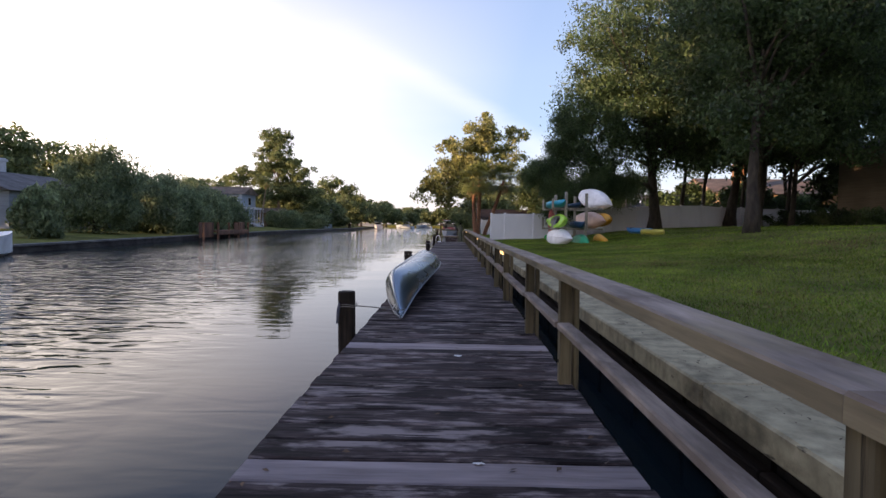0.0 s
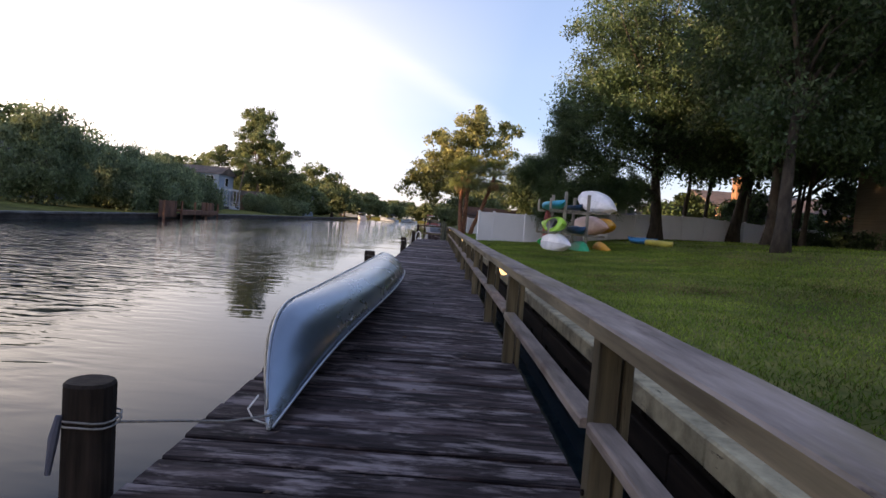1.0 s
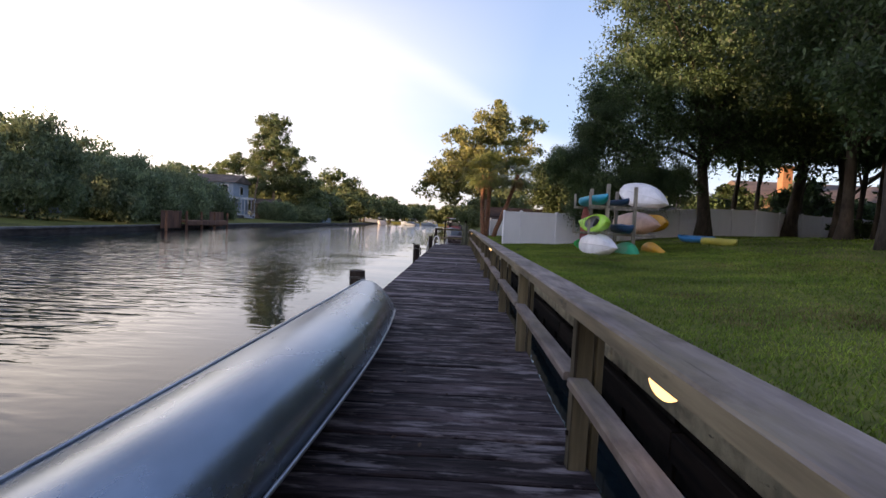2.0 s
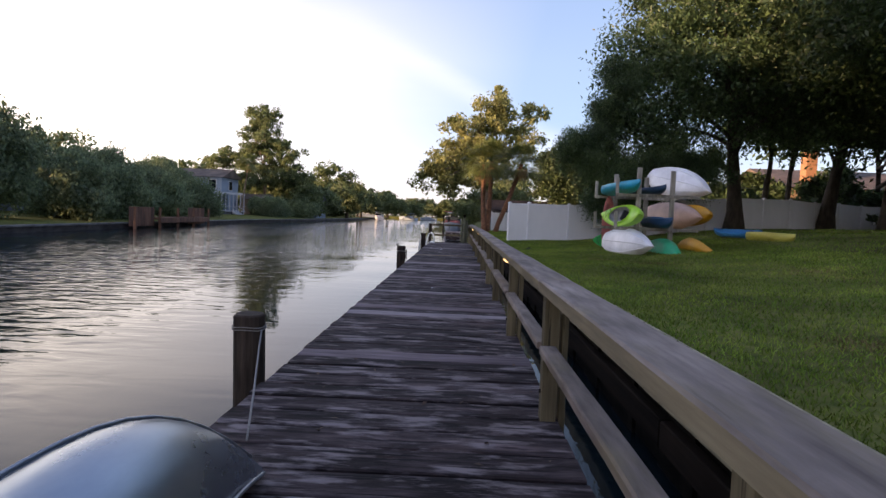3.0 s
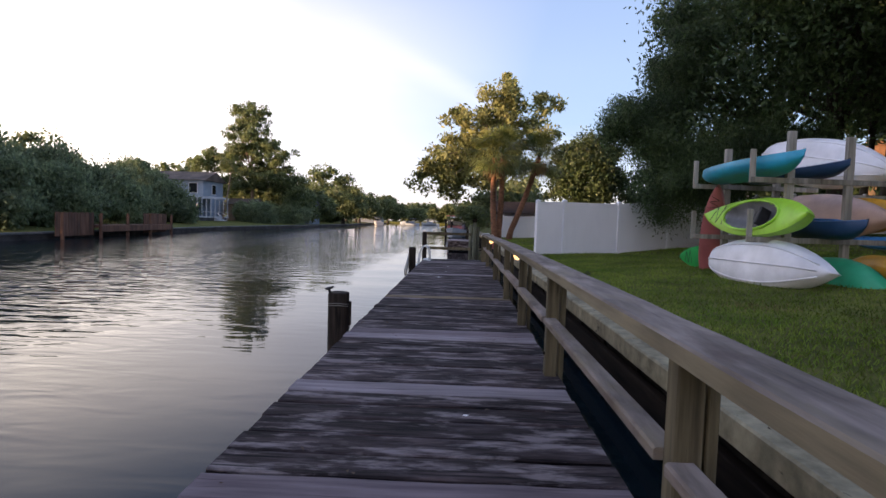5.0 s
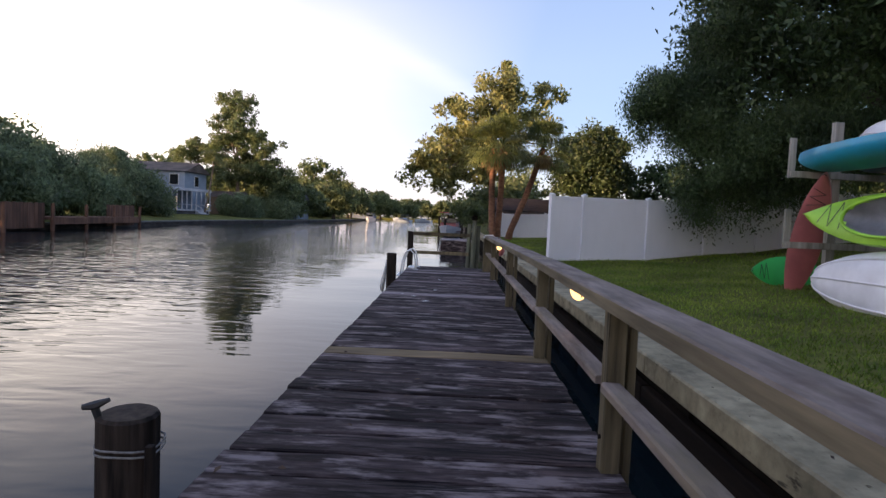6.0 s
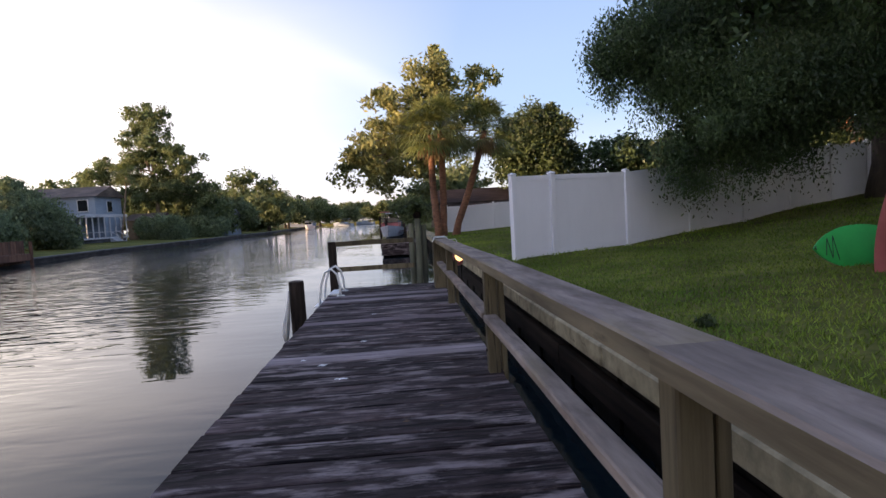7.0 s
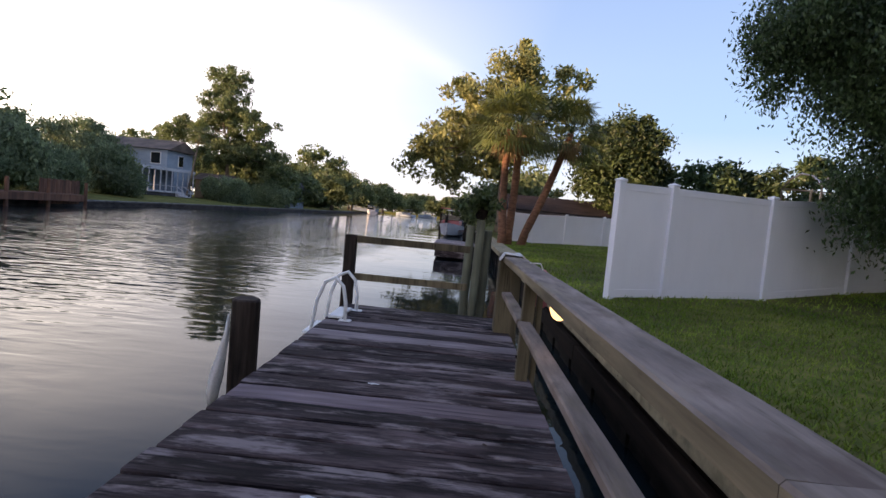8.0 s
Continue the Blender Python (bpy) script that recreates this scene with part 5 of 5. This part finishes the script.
house("house", "tan two-storey house with a brick chimney lit by low sun", 31, 63, 50, 75, 0.9, 4.2, 2.2, M_stucco, M_roof_brown, "x", (("-y", 35, 36.2, 2.2, 3.6), ("-y", 40, 41.4, 2.2, 3.6), ("-x", 66, 67.2, 2.2, 3.6)), (33.8, 64.4, 8.6, 0.5))
house("house", "low dark-roofed house behind the fence", 21, 60, 32, 70, 0.6, 2.3, 1.1, M_canvas, M_roof, "x", (("-y", 23, 24.4, 1.7, 2.7), ("-y", 27, 28.4, 1.7, 2.7)))
house("house", "tan house under the oaks, wall colour darkened for shade", 28.0, 25, 38, 38.5, 1.2, 5.4, 1.8, M_shade_siding, M_roof, "y", (("-x", 27.5, 28.7, 2.6, 4.2), ("-x", 32, 33.2, 2.6, 4.2)))
house("house", "low house with a dark roof behind the palms", 3.9, 64, 13, 72, 0.2, 1.75, 1.1, M_canvas, M_roof_dark, "x", ())
house("house", "distant blue-grey house at the canal's end", -36, 215, -28, 224, 0.2, 3.0, 1.6, M_siding, M_roof_brown, "x", (("-y", -34, -32.6, 1.2, 2.4),))

cage = thing("pool_cage", "pale metal pool enclosure frame behind the white fence", "pool enclosure")
for x in (18.4, 20.0, 21.6, 23.2, 24.8):
    for y in (56.5, 60.0):
        bm = B()
        box(bm, (x - 0.04, y - 0.04, 0.4), (x + 0.04, y + 0.04, 4.4))
        part("post", bm, M_alu_trim, cage)
    bm = B()
    tube(bm, [(x, 56.5, 4.4), (x, 57.3, 4.9), (x, 58.3, 5.1), (x, 59.2, 4.9), (x, 60.0, 4.4)], 0.05, 6)
    part("roof_rib", bm, M_alu_trim, cage)
for y in (56.5, 60.0):
    for z in (2.4, 4.4):
        bm = B()
        box(bm, (18.44, y - 0.04, z - 0.04), (24.76, y + 0.04, z + 0.04))
        part("beam", bm, M_alu_trim, cage)

# white porch on the far bank
porch = thing("porch", "white railed raised porch beside the pale house", "porch")
PM = Matrix.Translation((-35.85, 91.2, 0)) @ Matrix.Rotation(math.atan2(8.8, 1.75), 4, "Z")
for k in range(10):
    bm = B()
    box(bm, (k * 0.98, -0.06, 0.75), (k * 0.98 + 0.12, 0.06, 3.25), 0.0, PM)
    part("post", bm, M_white_shade, porch)
for z0, z1 in ((3.25, 3.50), (1.40, 1.50), (0.62, 0.82)):
    bm = B()
    box(bm, (-0.1, -0.09, z0), (9.1, 0.09, z1), 0.01, PM)
    part("beam", bm, M_white_shade, porch)
bm = B()
box(bm, (0, 0.1, 0.2), (9.0, 3.2, 0.7), 0.01, PM)
part("porch_base", bm, M_roof, porch)
bm = B()
box(bm, (-0.2, 0.1, 3.5), (9.2, 3.4, 3.62), 0.01, PM)
part("porch_roof", bm, M_white_shade, porch)
bm = B()
box(bm, (0, 3.0, 0.7), (9.0, 3.2, 3.5), 0.01, PM)
part("back_wall", bm, M_siding, porch)
for k in range(3):
    bm = B()
    box(bm, (5.6, -0.45 - 0.34 * k, 0.2), (7.0, -0.10 - 0.34 * k, 0.64 - 0.17 * k), 0.01, PM)
    part("step", bm, M_white_shade, porch)
for x in (5.6, 7.0):
    bm = B()
    tube(bm, [PM @ Vector((x, -0.1, 1.5)), PM @ Vector((x, -1.2, 0.95)), PM @ Vector((x, -1.2, 0.2))], 0.05, 6)
    part("stair_rail", bm, M_white_shade, porch)
palm((-34.3, 98.6, 0.2), (-33.0, 98.6, 8.3), 2.2, 31, "tall pale-trunked palm beside the porch", 0.1, 0.6, M_bark_pale)

# wooden landings with board screens on the far bank
landing = thing("wooden_landing", "brown timber landing with a board screen at the water's edge", "landing", "far bank landings")


def board_screen(root, y0, y1, z0, z1, step):
    n = max(1, round((y1 - y0) / step))
    for q in range(n):
        bm = B()
        ya = y0 + (y1 - y0) * q / n
        xq = float(shore_x(ya)) + 0.45 + 0.02 * (q % 3)
        box(bm, (xq, ya + 0.012, z0), (xq + 0.045, ya + (y1 - y0) / n - 0.012, z1 - 0.03 * (q % 2)), 0.005)
        part("screen_board", bm, M_fence_brown, root)


for y0 in (53.4, 56.8, 60.2):
    bm = B()
    x = float(shore_x(y0))
    box(bm, (x - 0.3, y0, 0.02), (x + 0.75, y0 + 3.35, 0.20), 0.01)
    part("deck", bm, M_fence_brown, landing)
    bm = B()
    box(bm, (x + 0.76, y0, -0.25), (x + 0.81, y0 + 3.35, 0.16), 0.01)
    part("fascia", bm, M_fence_brown, landing)
for y0 in (49.4, 53.4, 56.8, 60.2, 63.9):
    bm = B()
    x = float(shore_x(y0)) + 0.92
    tube(bm, [(x, y0, -2), (x, y0, 0.98)], [0.12, 0.10], 9)
    part("mooring_post", bm, M_fence_brown, landing)
board_screen(landing, 60.0, 63.9, -0.45, 1.05, 0.3)
board_screen(landing, 49.4, 53.3, -0.45, 1.0, 0.3)


# boats
def boat(label, x, y, yaw, L, beam, hull_m, top_m=None, cover=None):
    root = thing("boat", label, "boat", "moored boats")
    bm = B()
    ns, rows = 14, []
    for k in range(ns + 1):
        s = k / ns
        w = beam / 2 * (1 - max(0, (s - 0.45) / 0.55) ** 2.2)
        sh = 0.75 + 0.30 * s * s
        rows.append([bm.verts.new(p) for p in ((-max(w, .02), s * L, sh), (-max(w * 0.8, .015), s * L, 0.05), (0, s * L, -0.25 + 0.6 * max(0, s - 0.75) * 2), (max(w * 0.8, .015), s * L, 0.05), (max(w, .02), s * L, sh))])
    for a, b in zip(rows, rows[1:]):
        for q in range(4):
            bm.faces.new((a[q], b[q], b[q + 1], a[q + 1]))
        bm.faces.new((a[4], b[4], b[0], a[0]))
    bm.faces.new(rows[0])
    part("hull", bm, hull_m, root)
    bm = B()
    box(bm, (-beam * 0.42, L * 0.35, 0.82), (beam * 0.42, L * 0.62, 1.25), 0.08)
    part("console", bm, top_m or hull_m, root)
    bm = B()
    box(bm, (-beam * 0.38, L * 0.60, 1.25), (beam * 0.38, L * 0.63, 1.7), 0.02)
    part("windshield", bm, M_window, root)
    if cover:
        for sx in (-1, 1):
            for sy in (0.3, 0.62):
                bm = B()
                tube(bm, [(sx * beam * 0.38, L * sy, 0.9), (sx * beam * 0.36, L * sy, 2.2)], 0.025, 6)
                part("top_pole", bm, M_alu_trim, root)
        bm = B()
        box(bm, (-beam * 0.45, L * 0.24, 2.2), (beam * 0.45, L * 0.70, 2.28), 0.03)
        part("canopy", bm, cover, root)
    root.matrix_world = pose(x, y, WATER + 0.1, 0, 0, yaw)
    return root


boat("white and blue runabout moored at the far bank", -20.1, 18.5, 4, 5.5, 2.1, M_shell_white, M_blue)
# white hulls at the canal's end take grey-blue siding colour to look shaded
boat("white boat with a canopy at the canal's end", -14, 205, 60, 6, 2.3, M_siding_hull_shade, None, M_siding_hull_shade)
boat("white motor boat at the canal's end", -8, 225, 75, 6.5, 2.4, M_siding_hull_shade, None, M_white_shade)
boat("white motor boat moored on the far bank", -23, 180, 20, 6, 2.3, M_white_shade, None, M_navy)
boat("white boat moored on the far bank", -19, 235, 50, 6, 2.3, M_siding_hull_shade)
boat("boat with a faded red cover moored by the bank", 0.2, 80, 175, 6.0, 2.0, M_white_shade, M_red, M_red)
boat("dark boat moored by the near bank", 0.2, 96, 178, 6, 2.2, M_canvas, M_navy, M_shell_white)

# floating platform and neighbouring docks on the near bank
plat = thing("floating_dock", "small grey timber floating platform beyond the boardwalk", "dock")
for k in range(10):
    bm = B()
    box(bm, (-0.25, 50.2 + k * 0.3, -0.02), (1.4, 50.2 + k * 0.3 + 0.29, 0.03), 0.005)
    part("board", bm, M_plank_grey, plat)
bm = B()
box(bm, (-0.20, 50.25, -0.55), (1.35, 53.1, -0.03), 0.02)
part("float", bm, M_plank, plat)
for k, y in enumerate((76, 88, 102, 118)):
    d = thing("dock", "grey timber dock with piles on the near bank", "dock", "near bank docks")
    bm = B()
    box(bm, (-0.6 - (k % 2) * 0.9, y, -0.12), (2.4, y + 1.4, 0.0), 0.01)
    part("deck", bm, M_plank_grey, d)
    for x in (-0.5 - (k % 2) * 0.9, 1.2):
        bm = B()
        tube(bm, [(x, y + 0.02, -3), (x, y + 0.02, 1.1 + 0.3 * (k % 3))], 0.12, 9)
        part("mooring_post", bm, M_pile, d)

# ---- grass, litter, small things ----


def blades(name, n, x0, x1, y0, y1, h, w, material, seed, label, clump=None):
    rs = np.random.RandomState(seed)
    x = x0 + (x1 - x0) * rs.rand(n) ** 1.25
    y = y0 + (y1 - y0) * rs.rand(n)
    if clump is not None:
        cc = clump[rs.randint(0, len(clump), n)]
        x = cc[:, 0] + rs.normal(0, 1, n) * cc[:, 2]
        y = cc[:, 1] + rs.normal(0, 1, n) * cc[:, 2]
        ok = x > 2.75
        x, y = x[ok], y[ok]
        n = len(x)
    z = lawn_z(x, y) - 0.004
    hh = h * (0.5 + rs.rand(n))
    az = rs.rand(n) * 2 * math.pi
    lean = rs.normal(0, 0.55, (n, 2)) * hh[:, None]
    dx, dy = np.cos(az) * w * 0.5, np.sin(az) * w * 0.5
    v = np.zeros((n, 4, 3))
    v[:, 0] = np.stack([x - dx, y - dy, z], 1)
    v[:, 1] = np.stack([x + dx, y + dy, z], 1)
    v[:, 2] = np.stack([x + dx * 0.5 + lean[:, 0], y + dy * 0.5 + lean[:, 1], z + hh], 1)
    v[:, 3] = np.stack([x - dx * 0.5 + lean[:, 0], y - dy * 0.5 + lean[:, 1], z + hh], 1)
    me = quads(name, v.reshape(-1, 3), np.arange(n * 4).reshape(-1, 4), material)
    return tagged(new(name, me), label, "grass", kind="stuff")


blades("grass", 190000, 2.72, 11.0, -2, 36.5, 0.036, 0.012, M_blade, 71, "short green lawn grass blades")
blades("grass", 42000, 8.0, 22.0, 0, 42, 0.055, 0.022, M_blade, 72, "short green lawn grass blades further up the lawn")
blades("grass", 18000, 2.72, 9.0, 36.5, 58, 0.05, 0.02, M_blade, 73, "short bright grass beyond the fence")
rs = np.random.RandomState(9)
dry = np.stack([rs.uniform(4.0, 15, 60), rs.uniform(-1, 26, 60), rs.uniform(0.2, 0.7, 60)], 1)
dry = np.concatenate([dry, np.stack([rs.uniform(9, 16, 40), rs.uniform(7, 16, 40), rs.uniform(0.3, 0.9, 40)], 1)])
blades("dry_grass", 34000, 0, 0, 0, 0, 0.04, 0.012, M_blade_dry, 74, "dry straw-coloured patches in the lawn", dry)


def litter(name, n, place, size, material, seed, label, category):
    rs = np.random.RandomState(seed)
    c = place(rs, n)
    a = rs.rand(n) * 2 * math.pi
    s = size * (0.5 + rs.rand(n))
    ux = np.stack([np.cos(a), np.sin(a), 0.2 * rs.normal(0, 1, n)], 1) * s[:, None]
    uy = np.stack([-np.sin(a), np.cos(a), 0.3 * rs.normal(0, 1, n)], 1) * (s * 0.5)[:, None]
    top = np.array([0, 0, 1.0]) * (s * 0.18)[:, None]
    v = np.stack([c - ux, c - uy + top, c + ux, c + uy + top], 1).reshape(-1, 3)
    me = quads(name, v, np.arange(n * 4).reshape(-1, 4), material)
    return tagged(new(name, me), label, category, kind="stuff")


litter("leaf_litter", 260, lambda rs, n: np.stack([rs.uniform(-0.5, 1.25, n), rs.uniform(-1.5, 34, n) * rs.rand(n) ** 0.5, np.full(n, 0.008)], 1), 0.017, M_leaf_litter, 5, "scattered dead brown leaves on the boardwalk", "leaves")
litter("leaf_litter", 700, lambda rs, n: np.stack([2.13 + 0.56 * rs.rand(n) ** 0.6, rs.uniform(-3, 34, n), np.full(n, 0.108)], 1), 0.011, M_leaf_litter, 6, "scattered dead leaves on the seawall cap", "leaves")
for k, (x, y, r2) in enumerate(((0.49, 2.32, 0.035), (0.58, 0.14, 0.02), (-0.05, 29.08, 0.032), (0.15, 28.65, 0.034), (0.23, 29.87, 0.028), (0.26, 31.36, 0.026), (-0.23, 29.28, 0.018), (0.34, 18.16, 0.022), (0.62, 20.6, 0.016))):
    bm = B()
    rr = [r2 * (0.72 + 0.34 * math.sin(2.4 * q * q + 3 * k)) for q in range(13)]
    ring = [bm.verts.new((x + rr[q] * math.cos(q * 2 * math.pi / 13) * 1.6, y + rr[q] * math.sin(q * 2 * math.pi / 13), 0.0065)) for q in range(13)]
    mid = bm.verts.new((x, y, 0.012))
    for q in range(13):
        bm.faces.new((ring[q], ring[(q + 1) % 13], mid))
    solid("white_splat", bm, M_bird_white, "small dried white splat on a plank", "splat", "white splats")
# bushes along the foot of the near seawall and lawn edge
tree("low dark hedge along the fence foot", (30, 46, 1.2), 1.2, [(28 + 2 * q, 45.5 + q * 0.9, 1.9, 1.3, 1.0, 0.7) for q in range(6)], 70, 12000, 0.10, M_leaf_hedge, None, 0.1, None, 301, 0.1, "hedges", name="hedge", cluster_r=0.5, shell=0.4, category="hedge")
tree("low rounded shrub in front of the shaded house", (27, 30, 1.3), 1.2, [(25.4, 30.5, 1.8, 1.1, 1.6, 0.7), (25.6, 35, 1.8, 1.0, 1.6, 0.6)], 50, 9000, 0.10, M_leaf_hedge, None, 0.1, None, 302, 0.1, "hedges", name="shrub", cluster_r=0.5, shell=0.4, category="shrub")
tree("dark shrub behind the near fence", (9.2, 50, 0.3), 0.9, [(8.6, 51.5, 0.75, 0.6, 0.6, 0.4)], 14, 2500, 0.07, M_leaf_hedge, None, 0.1, None, 303, 0.1, "hedges", name="shrub", cluster_r=0.3, shell=0.4, category="shrub")
for k in range(13):
    x, y = -31.5 - (k * 7 % 9), 92 + k * 6.5
    if 84 < y < 116:
        continue
    tree("dense dark shrub under the far bank trees", (x, y, 0.2), 3.2, [(x, y, 1.7, 3.6, 3.4, 1.5)], 46, 3600, 0.31, M_leaf_hedge, None, 0.1, None, 320 + k, 0.2, "far bank shrubs", name="shrub", cluster_r=0.9, shell=0.4, category="shrub")

# planter on the pile cluster, things hung on the rail and piles
planter = thing("potted_plant", "small leafy potted plant standing on the pile cluster", "plant")
bm = B()
tube(bm, [(0.965, 34.66, 1.115), (0.965, 34.66, 1.122), (0.965, 34.66, 1.24)], [0.02, 0.065, 0.085], 14)
part("pot", bm, M_dark_timber, planter)
rs = np.random.RandomState(77)
cen = np.array([(0.965, 34.66, 1.32)]) + rs.normal(0, 1, (16, 3)) * np.array([0.10, 0.10, 0.06])
v, f = leaves(rs, cen, np.full(16, 0.12), 900, 0.035)
ob = new("foliage", quads("foliage", v, f, M_leaf_hedge))
ob.parent = planter


def crumple(bm, seed, amount, freq):
    for v in bm.verts:
        v.co += noise.noise_vector(v.co * freq + Vector((seed, 0, 0))) * amount
    return bm


bm = B()
bmesh.ops.create_grid(bm, x_segments=14, y_segments=10, size=0.5, matrix=Matrix.Translation((1.262, 33.33, 0.80)) @ Matrix.Diagonal((0.26, 0.22, 1, 1)))
for v in bm.verts:
    over = max(0.0, abs(v.co.x - 1.262) - 0.085)
    v.co.z += 0.012 - over * 1.6 + 0.03 * max(0, noise.noise(v.co * 14))
crumple(bm, 3.0, 0.012, 11)
towel = solid("white_cloth", bm, M_rope, "crumpled white cloth draped over the rail end", "cloth", smooth=True)
mod = towel.modifiers.new("cloth", "SOLIDIFY")
mod.thickness = 0.004
bm = B()
tube(bm, [(-0.742, 31.43, 0.34), (-0.748, 31.42, 0.22), (-0.760, 31.41, 0.08), (-0.785, 31.40, -0.06), (-0.80, 31.40, -0.17), (-0.80, 31.40, -0.26)], [0.008, 0.018, 0.028, 0.040, 0.044, 0.018], 14)
crumple(bm, 7.0, 0.022, 22)
solid("hanging_bag", bm, M_rope, "crumpled white bag hanging on a mooring pile", "bag", smooth=True)
fender = thing("fender", "faded orange fender hanging outside the rail end", "fender")
bm = B()
tube(bm, [(1.45, 32.55, 0.42), (1.45, 32.55, 0.45), (1.45, 32.55, 0.52), (1.45, 32.55, 0.66), (1.45, 32.55, 0.72), (1.45, 32.55, 0.75)], [0.02, 0.06, 0.08, 0.08, 0.05, 0.02], 14)
part("body", bm, M_red, fender, smooth=True)
bm = B()
tube(bm, [(1.45, 32.55, 0.74), (1.42, 32.55, 0.80), (1.33, 32.55, rail_z(32.55) + 0.006)], 0.006, 6)
part("rope", bm, M_rope, fender)
tree("small dark weed clump in the lawn", (3.2, 29.1, 0.15), 0.2, [(3.2, 29.1, ground_at(3.2, 29.1) + 0.05, 0.09, 0.09, 0.06)], 6, 300, 0.03, M_leaf_hedge, None, 0.1, None, 360, 0.1, name="weed", cluster_r=0.06, shell=0.4, category="plant")
